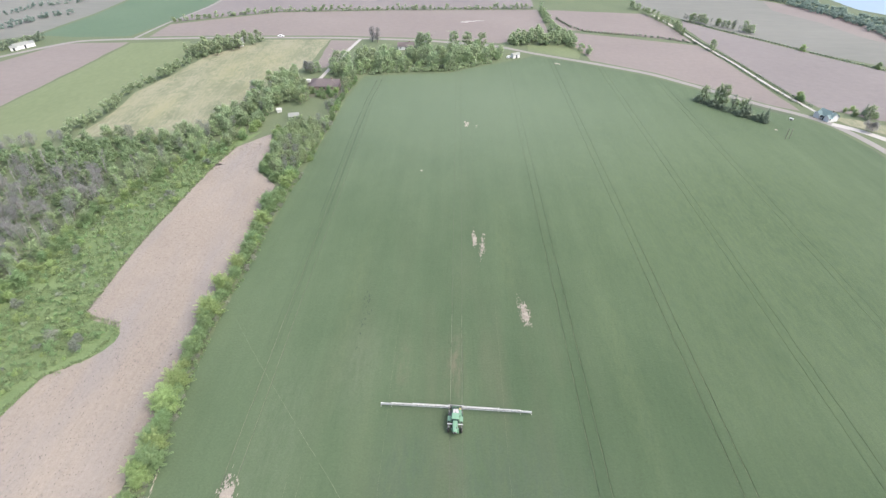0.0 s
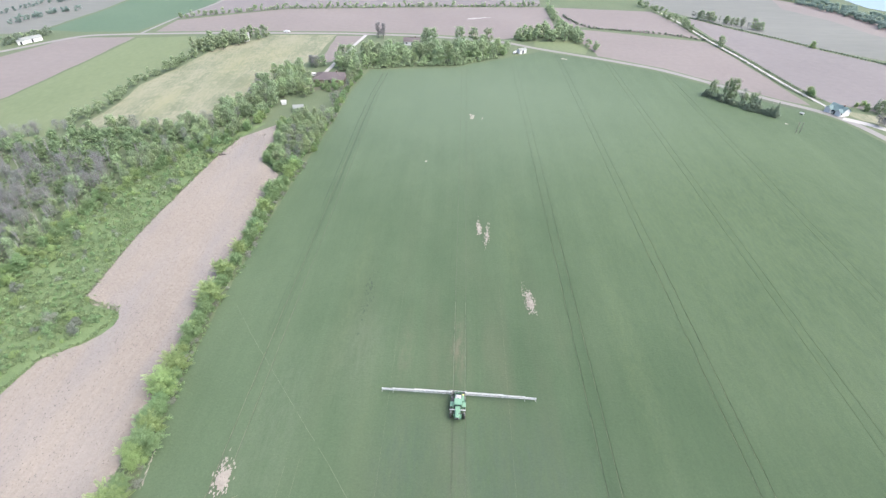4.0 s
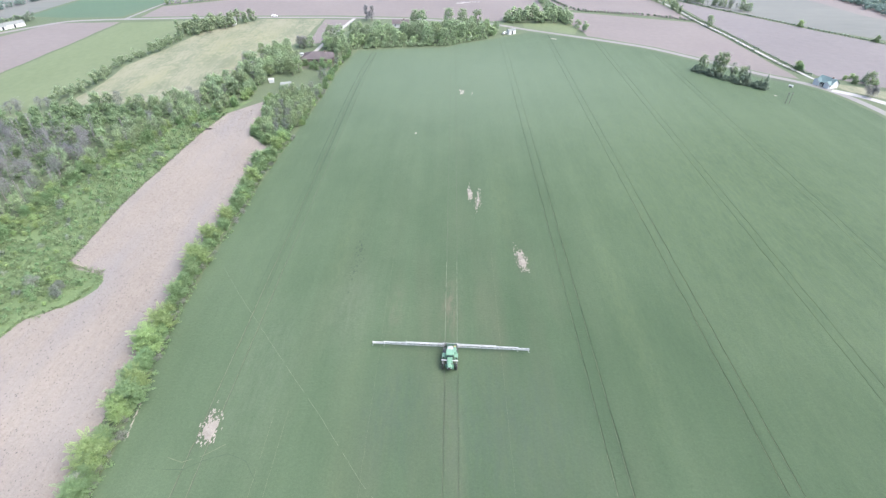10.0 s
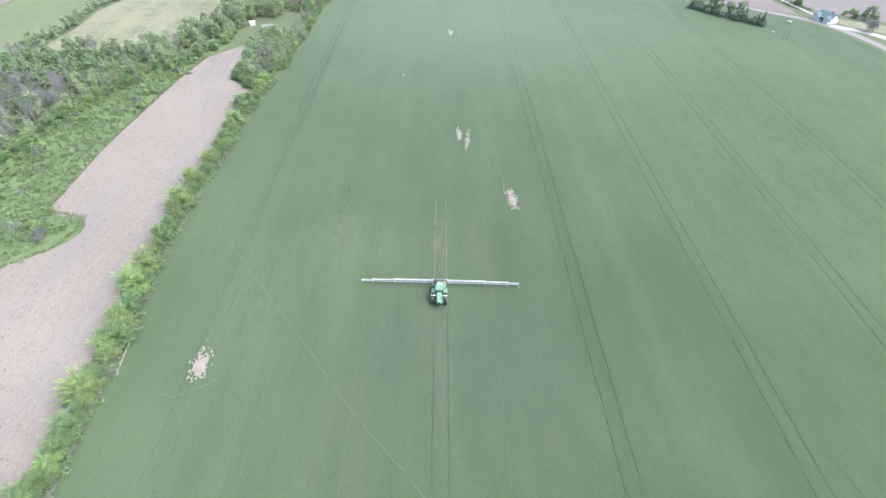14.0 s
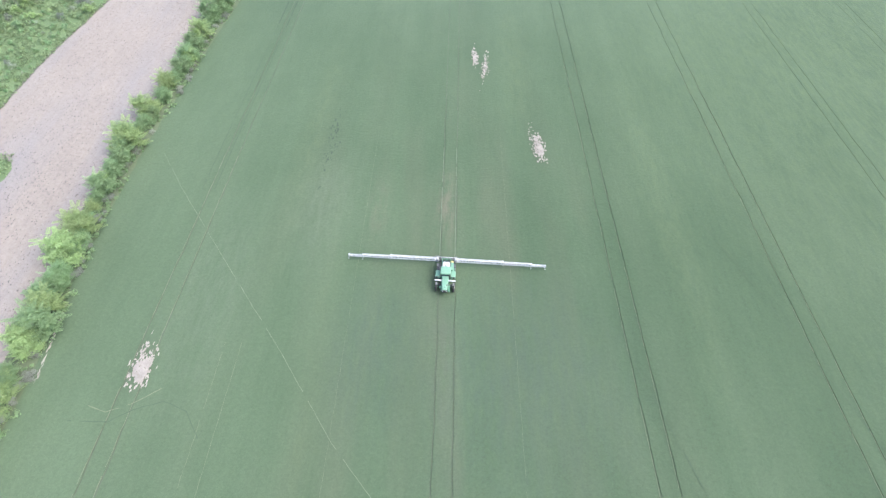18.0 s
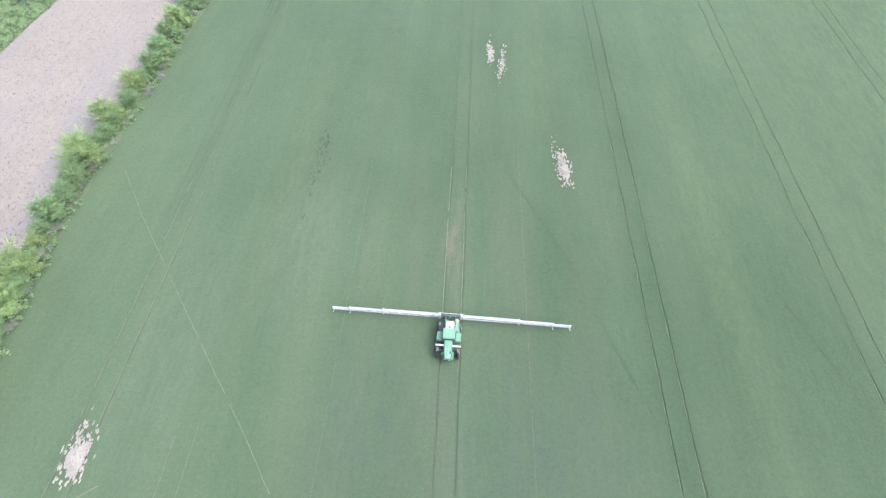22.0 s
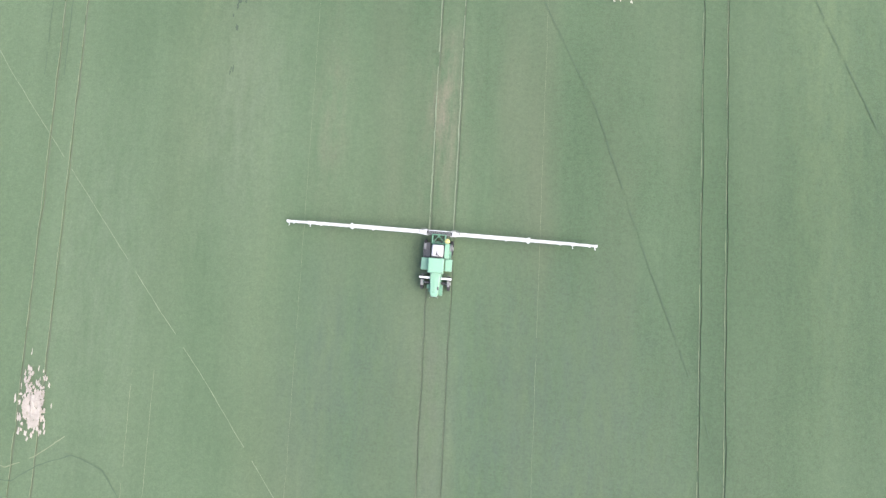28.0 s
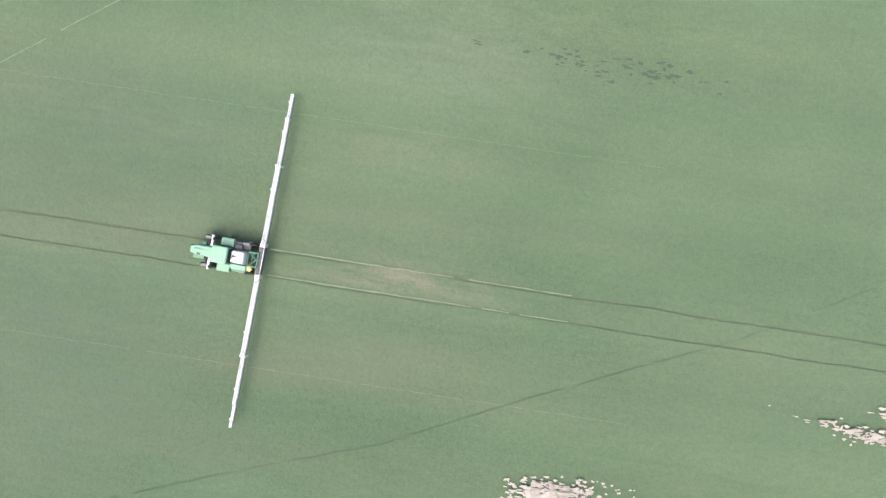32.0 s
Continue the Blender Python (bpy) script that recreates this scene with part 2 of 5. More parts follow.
M_VERGE = mat("rough_grass", (0.060, 0.082, 0.044), (0.098, 0.116, 0.064), big=0.03, small=0.8, bump=0.4)
M_MEADOW = mat("meadow_grass", (0.058, 0.090, 0.036), (0.118, 0.160, 0.070), big=0.09, small=0.8, bump=0.6, contrast=0.17, grain=0.7, mid=0.4)
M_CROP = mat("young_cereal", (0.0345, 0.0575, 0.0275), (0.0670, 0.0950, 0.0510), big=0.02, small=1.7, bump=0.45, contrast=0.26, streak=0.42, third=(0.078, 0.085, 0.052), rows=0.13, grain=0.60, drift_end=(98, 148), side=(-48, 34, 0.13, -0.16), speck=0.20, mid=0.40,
             stains_and_haze=(((0.122, 0.099, 0.072), 0.28, ((7.4, 91, 4.0, 16), (7.2, 60, 2.4, 13), (-6.5, 92, 2.4, 14))),
                     ((0.160, 0.130, 0.098), 0.42, ((7.3, 94, 1.7, 10),)),
                     ((0.086, 0.106, 0.068), 0.5, ((-18, 92, 9, 18), (-34, 70, 8, 26))),
                     ((0.086, 0.108, 0.050), 0.3, ((-24, 118, 3.4, 40), (24, 150, 4, 36), (-13, 58, 3, 26), (52, 96, 4, 40))),
                     ((0.068, 0.096, 0.042), 0.75, ((120, 180, 80, 150),)),
                     # even pale tint: distance haze painted over the far end of the crop
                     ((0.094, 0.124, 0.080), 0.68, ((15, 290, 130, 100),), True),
                     ((0.042, 0.060, 0.041), 0.75, ((20, 56, 20, 22), (-4, 60, 10, 16)))))
M_CROP_SIDE = mat("cereal_stems", (0.06, 0.085, 0.045), (0.095, 0.12, 0.065))
M_TRACK = mat("wheel_track_soil", (0.042, 0.057, 0.036), (0.082, 0.094, 0.062), big=0.06, small=0.8)
M_BARE = mat("bare_light_soil", (0.180, 0.160, 0.134), (0.290, 0.262, 0.222), big=0.5, small=3, bump=0.5, contrast=0.15)
M_FRESH = mat("pressed_pale_crop", (0.078, 0.102, 0.060), (0.128, 0.150, 0.098), big=0.3, small=2)
M_THIN = mat("thin_yellowed_crop", (0.082, 0.102, 0.056), (0.128, 0.142, 0.090), big=0.3, small=2)
M_RUT = mat("damp_dark_ruts", (0.026, 0.042, 0.026), (0.040, 0.058, 0.036))
M_DARKCROP = mat("flattened_dark_crop", (0.033, 0.053, 0.031), (0.052, 0.074, 0.045))
M_DIRT = mat("tilled_pale_soil", (0.148, 0.126, 0.105), (0.228, 0.199, 0.164), big=0.03, small=1.0, bump=0.9, contrast=0.19, third=(0.156, 0.148, 0.146), grain=0.25, rows=0.26, speck=0.12)
M_PLOUGH = mat("tilled_rosy_soil", (0.125, 0.108, 0.100), (0.160, 0.140, 0.129), big=0.012, small=0.25, contrast=0.2, bump=0.3)
M_PLOUGH2 = mat("tilled_grey_soil", (0.114, 0.103, 0.100), (0.155, 0.140, 0.134), big=0.01, small=0.2, contrast=0.2, bump=0.3)
M_PALE = mat("pale_stubble", (0.103, 0.107, 0.094), (0.132, 0.133, 0.118), big=0.012, small=0.15, contrast=0.14, stretch=(0.25, 1, 1))
M_LGREEN = mat("light_green_pasture", (0.088, 0.112, 0.056), (0.119, 0.140, 0.074), big=0.025, small=0.4, contrast=0.15, stretch=(1, 0.5, 1))
M_GREEN = mat("far_green_crop", (0.056, 0.090, 0.054), (0.076, 0.110, 0.070), big=0.02, small=0.3)
M_YELLOW = mat("yellowing_weedy_field", (0.104, 0.116, 0.070), (0.182, 0.178, 0.122), big=0.07, small=0.4, stretch=(1, 0.6, 1), contrast=0.10, streak=0.30, grain=0.5, rows=0.5, mid=0.22, third=(0.160, 0.160, 0.100), stains_and_haze=(((0.178, 0.176, 0.082), 0.5, ((-112, 305, 10, 30), (-135, 330, 12, 30), (-118, 350, 14, 26), (-150, 262, 8, 24))),))
M_ASPHALT = mat("worn_grey_asphalt", (0.150, 0.143, 0.133), (0.195, 0.186, 0.172), big=0.1, small=1.5)
M_GRAVEL = mat("white_gravel", (0.246, 0.238, 0.225), (0.321, 0.310, 0.294), big=0.1, small=2.0)
M_LAKE = mat("pale_lake_water", (0.134, 0.187, 0.241), (0.171, 0.225, 0.273), rough=0.3, big=0.005, small=0.05)
# worn soil in the yard, painted shade on the bank strip
M_WORN_AND_SHADE = mat("worn_soil_and_bank_shade", (0.059, 0.064, 0.043), (0.096, 0.096, 0.067), big=0.3, small=2)
M_CLOD = mat("dark_clods", (0.080, 0.068, 0.060), (0.135, 0.117, 0.104), big=0.3, small=2, isl=0.3)
M_STICKS = mat("damp_dark_sticks", (0.045, 0.04, 0.036), (0.085, 0.074, 0.066), big=1, small=8)
M_BARK = mat("grey_bark", (0.128, 0.112, 0.096), (0.224, 0.200, 0.176), big=1, small=8)
M_TWIG = mat("bare_grey_twigs", (0.198, 0.193, 0.190), (0.280, 0.270, 0.266), big=0.5, small=6)
LEAF = dict(big=0.16, small=1.2, rough=0.7, spread=0.12, isl=0.16, leafy=0.55)
M_LEAF = mat("broad_leaves", (0.178, 0.268, 0.132), (0.246, 0.342, 0.170), **LEAF)
M_LEAF_LIGHT = mat("fresh_light_leaves", (0.240, 0.332, 0.138), (0.310, 0.394, 0.180), **LEAF)
M_LEAF_DARK = mat("dark_evergreen_leaves", (0.180, 0.230, 0.168), (0.232, 0.278, 0.200), **LEAF)
# tree leaves greyer than the hedge's: atmospheric haze mixed into their base colour
M_TREE = mat("fresh_tree_leaves_hazed", (0.246, 0.320, 0.190), (0.322, 0.394, 0.240), **LEAF)
M_TREE_LIGHT = mat("pale_tree_leaves_hazed", (0.268, 0.346, 0.190), (0.334, 0.408, 0.232), **LEAF)
M_LEAF_GREY = mat("sparse_greyish_leaves", (0.190, 0.214, 0.176), (0.252, 0.272, 0.228), **LEAF)
M_HAZE = mat("fine_bare_twigs", (0.200, 0.202, 0.197), (0.266, 0.262, 0.258), **LEAF)
M_LEAF_WOOD = mat("dull_woodland_leaves", (0.165, 0.228, 0.120), (0.228, 0.296, 0.162), **LEAF)
# bluish pale tone: the air's haze over the far woods, put into the leaf colour
M_LEAF_FAR_HAZE = mat("distant_wood_leaves_hazed", (0.190, 0.255, 0.222), (0.240, 0.305, 0.262), **LEAF)
M_BRUSH = mat("dry_grey_brushwood", (0.215, 0.228, 0.192), (0.285, 0.292, 0.25), **LEAF)
M_WEED = mat("pale_weeds", (0.186, 0.256, 0.124), (0.258, 0.322, 0.172), **LEAF)
M_BLOSSOM = mat("white_blossom_leaves", (0.206, 0.267, 0.163), (0.413, 0.430, 0.370), **LEAF)
M_PAINT_GREEN = mat("green_machine_paint", (0.060, 0.138, 0.085), (0.080, 0.165, 0.105), rough=0.4, big=0.5, small=5)
M_PAINT_PALE = mat("faded_green_hood_paint", (0.108, 0.205, 0.135), (0.142, 0.242, 0.166), rough=0.4, big=0.5, small=5)
M_WHITE = mat("white_paint", (0.515, 0.515, 0.502), (0.581, 0.581, 0.568), rough=0.5, big=0.6, small=6)
M_BOOM = mat("weathered_white_boom_paint", (0.26, 0.265, 0.258), (0.48, 0.48, 0.47), rough=0.5, big=1.6, small=5, contrast=0.12)
M_TANK = mat("white_plastic_tank", (0.27, 0.26, 0.26), (0.34, 0.33, 0.325), rough=0.45, big=0.5, small=4)
M_YCAP = mat("yellow_plastic", (0.28, 0.25, 0.09), (0.34, 0.31, 0.13), rough=0.5)
M_TYRE = mat("dusty_black_rubber", (0.014, 0.014, 0.014), (0.04, 0.039, 0.036), rough=0.9, big=2, small=10)
M_RIM = mat("grey_wheel_steel", (0.297, 0.297, 0.290), (0.396, 0.396, 0.383), rough=0.5, metal=0.3)
M_STEEL = mat("dark_grey_steel", (0.03, 0.03, 0.03), (0.065, 0.065, 0.065), rough=0.5, metal=0.3)
M_GUARD = mat("dusty_grey_plastic", (0.075, 0.077, 0.074), (0.13, 0.13, 0.125), rough=0.6, big=1, small=6)
M_GLASS = mat("dark_cab_glass", (0.03, 0.05, 0.05), (0.05, 0.08, 0.08), rough=0.08)
M_ROOF_BROWN = mat("weathered_brown_shingles", (0.158, 0.134, 0.134), (0.212, 0.182, 0.182), big=0.3, small=3, stretch=(1, 4, 1))
M_ROOF_TEAL = mat("teal_metal_roof", (0.215, 0.300, 0.295), (0.265, 0.352, 0.345), rough=0.5, big=0.3, small=3)
M_ROOF_GREY = mat("pale_grey_roof", (0.300, 0.315, 0.295), (0.370, 0.385, 0.360), big=0.3, small=3)
M_BRICK = mat("brown_brick", (0.172, 0.132, 0.114), (0.232, 0.184, 0.160), big=0.5, small=6)
M_WINDOW = mat("dark_window_glass", (0.024, 0.030, 0.036), (0.048, 0.054, 0.060), rough=0.1)
M_POLE = mat("weathered_pole_wood", (0.132, 0.120, 0.108), (0.192, 0.174, 0.156), big=1, small=8)


# ---- mesh helpers ----
def obj(name, bm, material, parent=None, smooth=False):
    me = bpy.data.meshes.new(name)
    bm.to_mesh(me)
    bm.free()
    for m in material if isinstance(material, (list, tuple)) else [material]:
        me.materials.append(m)
    if smooth:
        me.polygons.foreach_set("use_smooth", [True] * len(me.polygons))
    ob = new(name, me)
    ob.parent = parent
    return ob


def part(name, bm, material, parent, label="", smooth=False):
    return tagged(obj(name, bm, material, parent, smooth), label)


def box(bm, x0, x1, y0, y1, z0, z1, bevel=0.0, taper=1.0):
    vs = bmesh.ops.create_cube(bm, size=1)["verts"]
    for v in vs:
        top = v.co.z > 0
        k = taper if top else 1
        v.co = Vector(((x0 + x1) / 2 + v.co.x * (x1 - x0) * k, (y0 + y1) / 2 + v.co.y * (y1 - y0) * k, z1 if top else z0))
    if bevel:
        es = list({e for v in vs for e in v.link_edges})
        bmesh.ops.bevel(bm, geom=es, offset=bevel, segments=2, affect="EDGES", profile=0.6)
    return bm


def rod(bm, a, b, r, r2=None, seg=6):
    a, b = Vector(a), Vector(b)
    d = b - a
    m = Matrix.Translation((a + b) / 2) @ d.to_track_quat("Z", "Y").to_matrix().to_4x4()
    bmesh.ops.create_cone(bm, cap_ends=True, segments=seg, radius1=r, radius2=r if r2 is None else r2, depth=d.length, matrix=m)
    return bm


def rand_in(poly, n, rng, gap):
    """n spots at least gap apart inside a polygon."""
    xs, ys = [p[0] for p in poly], [p[1] for p in poly]
    got = []
    for _ in range(n * 40):
        x, y = rng.uniform(min(xs), max(xs)), rng.uniform(min(ys), max(ys))
        inside = False
        for (x1, y1), (x2, y2) in zip(poly, poly[1:] + poly[:1]):
            if (y1 > y) != (y2 > y) and x < (x2 - x1) * (y - y1) / (y2 - y1) + x1:
                inside = not inside
        if inside and all((x - a) ** 2 + (y - b) ** 2 > gap * gap for a, b in got):
            got.append((x, y))
            if len(got) == n:
                break
    return got


def along(pts, step, rng, jitter=0.0):
    """Spots along a line, about step apart."""
    out = []
    for (x1, y1), (x2, y2) in zip(pts, pts[1:]):
        n = max(1, round(math.hypot(x2 - x1, y2 - y1) / step))
        for i in range(n):
            k = (i + rng.uniform(0, 0.8)) / n
            out.append((x1 + (x2 - x1) * k + rng.uniform(-jitter, jitter), y1 + (y2 - y1) * k + rng.uniform(-jitter, jitter)))
    return out


def wobbly(pts, step, amp, seed):
    """A closed outline cut finer and made a little uneven."""
    out = []
    for (x1, y1), (x2, y2) in zip(pts, pts[1:] + pts[:1]):
        n = max(1, int(math.hypot(x2 - x1, y2 - y1) / step))
        for i in range(n):
            x, y = x1 + (x2 - x1) * i / n, y1 + (y2 - y1) * i / n
            out.append((x + amp * noise.noise((x * 0.15, y * 0.15, seed)), y + amp * noise.noise((x * 0.15, y * 0.15, seed + 9))))
    return out


def field(name, pts, z, material, label, category="field", amp=0.8):
    bm = bmesh.new()
    f = bm.faces.new([bm.verts.new((x, y, z)) for x, y in wobbly(pts, 6, amp, z * 100)])
    if f.normal.z < 0:
        f.normal_flip()
    bm.normal_update()
    bmesh.ops.triangulate(bm, faces=bm.faces[:])
    for f in bm.faces:
        if f.normal.z < 0:
            f.normal_flip()
    return tagged(obj(name, bm, material), label, category, kind="structure")


def ribbon(name, pts, width, z, material, label, category="road", amp=0.25, soft=6):
    bm = bmesh.new()
    fine = []
    for (x1, y1), (x2, y2) in zip(pts, pts[1:]):
        n = max(1, int(math.hypot(x2 - x1, y2 - y1) / 4))
        fine += [(x1 + (x2 - x1) * i / n, y1 + (y2 - y1) * i / n) for i in range(n)]
    fine.append(pts[-1])
    for _ in range(soft):
        fine = [fine[0]] + [((a[0] + 2 * b[0] + c[0]) / 4, (a[1] + 2 * b[1] + c[1]) / 4) for a, b, c in zip(fine, fine[1:], fine[2:])] + [fine[-1]]
    last = None
    for i, (x, y) in enumerate(fine):
        a, b = fine[max(0, i - 1)], fine[min(len(fine) - 1, i + 1)]
        d = Vector((b[0] - a[0], b[1] - a[1])).normalized()
        w = width / 2 + amp * noise.noise((x * 0.2, y * 0.2, 3))
        row = bm.verts.new((x - d.y * w, y + d.x * w, z)), bm.verts.new((x + d.y * w, y - d.x * w, z))
        if last:
            bm.faces.new((last[0], last[1], row[1], row[0]))
        last = row
    bm.normal_update()
    for f in bm.faces:
        if f.normal.z < 0:
            f.normal_flip()
    return tagged(obj(name, bm, material), label, category, kind="structure")


# ---- ground, fields and roads ----
bm = bmesh.new()
bmesh.ops.create_grid(bm, x_segments=40, y_segments=40, size=2400)
tagged(obj("ground", bm, M_VERGE), "rough grassy ground between the fields", "ground", kind="structure")

LEFT = [(-50, -160), (-53, -20), (-54, 5), (-55.5, 24), (-57, 52), (-60, 80), (-61, 110), (-60, 160), (-58.5, 200), (-56, 240), (-55, 285), (-51, 325)]
TOP = [(-51, 325), (3, 335.5), (14, 345), (29, 354.5), (52, 370), (60, 378), (97, 359), (131, 338), (155, 312.5), (178, 285.5), (195, 273), (203, 259), (207, 236)]
CROP_H = 0.12


def lerp_on(pts, v, i, o):
    for a, b in zip(pts, pts[1:]):
        if a[i] <= v <= b[i]:
            return a[o] + (b[o] - a[o]) * (v - a[i]) / (b[i] - a[i])
    return pts[0][o] if v < pts[0][i] else pts[-1][o]


TRAM = [7.7] + [8.5 + 31.06 * k for k in range(1, 5)]
WHEEL = 1.45
HEADLAND = -40.8
# wheel tracks, with half their width
tracks = dict(sorted([(HEADLAND - WHEEL, 0.12), (HEADLAND + WHEEL, 0.12)] + [(t + s * WHEEL, w) for t, w in zip(TRAM, (0.08, 0.055, 0.05, 0.05, 0.045)) for s in (-1, 1)]))
edges = list(tracks)


def crop_field():
    """The cereal stands in strips between the wheel tracks, which are real gaps in it."""
    bm = bmesh.new()
    sides = [None] + edges + [207.0]
    n = 520
    for k in range(len(sides) - 1):
        a, b = sides[k], sides[k + 1]
        cols = max(2, int(((b if b is not None else 0) - (a if a is not None else -56)) / 2.6))
        rows = []
        for j in range(n + 1):
            row = []
            for c in range(cols + 1):
                u = c / cols
                y = -160 + (lerp_on(TOP, max(a if a is not None else -51, -51) * (1 - u) + b * u, 0, 1) + 160) * j / n
                bend = 4.5 * max(0, (y - 230) / 95) if k <= 1 and y > 230 else 0
                gap_a, gap_b = (tracks.get(e, 0) * (1 + 0.8 * noise.noise((e or 0, y * 0.45, 1 + (e == a)))) for e in (a, b))
                wave_a, wave_b = (0.22 * noise.noise((e or 0, y * 0.12, 2)) + 0.12 * noise.noise((e or 0, y * 0.55, 7)) for e in (a, b))
                xa = lerp_on(LEFT, y, 1, 0) + 0.5 * noise.noise((1, y * 0.3, 2)) if a is None else a + gap_a + wave_a
                xb = b - gap_b + wave_b if k < len(sides) - 2 else b
                x = xa * (1 - u) + xb * u
                z = CROP_H + 0.05 * noise.noise((x * 0.35, y * 0.35, 0))
                row.append(bm.verts.new((x, y, z)))
            rows.append(row)
        for r0, r1 in zip(rows, rows[1:]):
            for i in range(cols):
                bm.faces.new((r0[i], r0[i + 1], r1[i + 1], r1[i]))
        for i, flip in ((0, 0), (cols, 1)):
            low = [bm.verts.new((r[i].co.x, r[i].co.y, 0)) for r in rows]
            lip = [bm.verts.new(r[i].co) for r in rows]
            for j in range(n):
                q = (lip[j], lip[j + 1], low[j + 1], low[j])
                f = bm.faces.new(q[::-1] if flip else q)
                f.material_index = 1
        for r in (rows[0], rows[-1]):
            low = [bm.verts.new((v.co.x, v.co.y, 0)) for v in r]
            lip = [bm.verts.new(v.co) for v in r]
            for i in range(cols):
                bm.faces.new((lip[i], lip[i + 1], low[i + 1], low[i])).material_index = 1
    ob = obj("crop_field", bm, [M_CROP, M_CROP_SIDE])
    ob.data.polygons.foreach_set("use_smooth", [p.material_index == 0 for p in ob.data.polygons])
    return ob


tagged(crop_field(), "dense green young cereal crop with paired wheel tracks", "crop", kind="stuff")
field("field_soil", [(x + 0.4, y) for x, y in LEFT[:-1]] + [(-50.6, 325), (3, 336.5), (52, 371), (60, 378.5), (97, 360), (155, 314), (195, 275), (208, 236), (208, -160)], 0.012, M_TRACK, "trodden damp soil under the cereal crop", "soil", 0)

field("dirt_strip", [(-83, 236), (-77, 214), (-77.5, 197), (-67, 186), (-67.5, 160), (-65.5, 133), (-66, 102), (-66, 89), (-63, 61), (-62, 40), (-61, 20), (-58, -40), (-58, -160), (-110, -160), (-108, 0), (-102, 60), (-99.6, 76), (-98, 84.3), (-92.5, 88.6), (-90, 90.4), (-87.6, 93.6), (-86.4, 97.2), (-86.4, 100.2), (-87.6, 102.6), (-90.2, 103.6), (-97, 105.1), (-100.3, 107.5), (-101.5, 142.5), (-100, 167), (-97.9, 200.4), (-94.6, 220.6)], 0.03, M_DIRT, "pale freshly tilled soil of a narrow field", "field", 0.3)
field("meadow", [(-94, 222), (-97, 200), (-99, 167), (-100.5, 142), (-99.5, 107.5), (-87.2, 103.4), (-85.8, 100.3), (-85.8, 97), (-87.2, 93), (-90, 89.6), (-98, 83), (-101, 60), (-107, 0), (-150, 0), (-150, 90), (-131, 127), (-126, 170), (-109, 212), (-88, 240)], 0.02, M_MEADOW, "rank grassy meadow overgrown with shrubs", "meadow", 1)
field("tilled_field", [(-222, 402), (-166, 411), (-83, 418), (-20, 417), (37, 408), (60, 420), (80, 445), (80, 525), (-51, 508), (-149, 490), (-222, 440)], 0.05, M_PLOUGH, "bare rosy tilled field beyond the road")
field("tilled_field", [(-225, 446), (-149, 495), (-51, 513), (78, 531), (90, 900), (-400, 900)], 0.054, M_PLOUGH2, "distant grey tilled field behind a hedge")
field("green_field", [(-236, 402), (-229, 438), (-218, 505), (-215, 800), (-320, 800), (-298, 519), (-297, 470), (-303, 398), (-270, 396)], 0.058, M_GREEN, "far strip of deep green crop")
field("stubble_field", [(-306, 400), (-300, 470), (-301, 519), (-324, 800), (-900, 800), (-900, 360), (-320, 385)], 0.062, M_PALE, "distant pale stubble field")
field("tilled_field", [(-229, 386), (-272, 379), (-290, 322), (-450, 250), (-420, 150), (-252, 213), (-234, 262), (-231, 320)], 0.066, M_PLOUGH, "rosy tilled field beside the back road")
field("pasture", [(-226, 384), (-188, 393), (-168, 361), (-180, 291), (-177, 262), (-178, 235), (-186, 206), (-260, 190), (-250, 215), (-232, 262), (-229, 320)], 0.07, M_LGREEN, "light green pasture between hedges", "field")
field("weedy_field", [(-173, 226), (-172, 259), (-175, 287), (-168, 315), (-163, 357), (-150, 378), (-133, 402), (-88, 407), (-90, 354), (-101, 290), (-104, 264), (-112, 243), (-129, 233)], 0.074, M_YELLOW, "yellowish weedy fallow field")
field("tilled_plot", [(-85, 338), (-87, 405), (-65, 406), (-73.5, 366), (-77.5, 340)], 0.078, M_PLOUGH, "small tilled plot beside a drive")
field("tilled_field", [(99, 370), (97, 388), (92, 412), (101, 444), (188, 415), (193, 375), (196, 316), (198, 285), (184, 293.5), (160, 321), (136, 346)], 0.082, M_PLOUGH, "bare rosy tilled field behind the road")
field("tilled_field", [(84, 450), (88, 525), (176, 518), (185, 470), (187, 424), (110, 452)], 0.086, M_PLOUGH, "rosy tilled field behind a hedge")
field("tilled_field", [(196, 470), (203, 494), (224, 460), (246, 429), (270, 393), (293, 363), (330, 320), (300, 240), (262, 262), (234, 274), (211, 291), (206, 318), (202, 375), (198, 424)], 0.09, M_PLOUGH2, "bare tilled field beside the gravel lane")
field("stubble_field", [(205, 501), (226, 468), (248, 437), (272, 401), (335, 340), (460, 330), (368, 462), (362, 512), (345, 565), (190, 700), (180, 540)], 0.094, M_PALE, "distant pale stubble field with tree rows")
field("house_yard", [(-83, 287), (-60, 286), (-58, 300), (-59, 318), (-79, 320), (-84, 305)], 0.104, M_WORN_AND_SHADE, "worn greyish yard round the brown house", "yard", 0.4)
field("dry_verge", [(207, 281), (214, 278), (232, 268), (252, 250), (246, 240), (230, 251), (214, 265)], 0.106, M_YELLOW, "dry yellowish verge beside the gravel yard", "verge", 0.4)
field("grass_lot", [(58, 388), (91, 373), (97, 393), (90, 407), (58, 405)], 0.098, M_LGREEN, "mown grass lot beside the road", "lawn", 0.4)
field("tilled_field", [(318, 592), (343, 565), (360, 512), (366, 462), (438, 350), (402, 342), (334, 450), (326, 500), (306, 545)], 0.108, M_PLOUGH, "far strip of tilled soil below the woods")
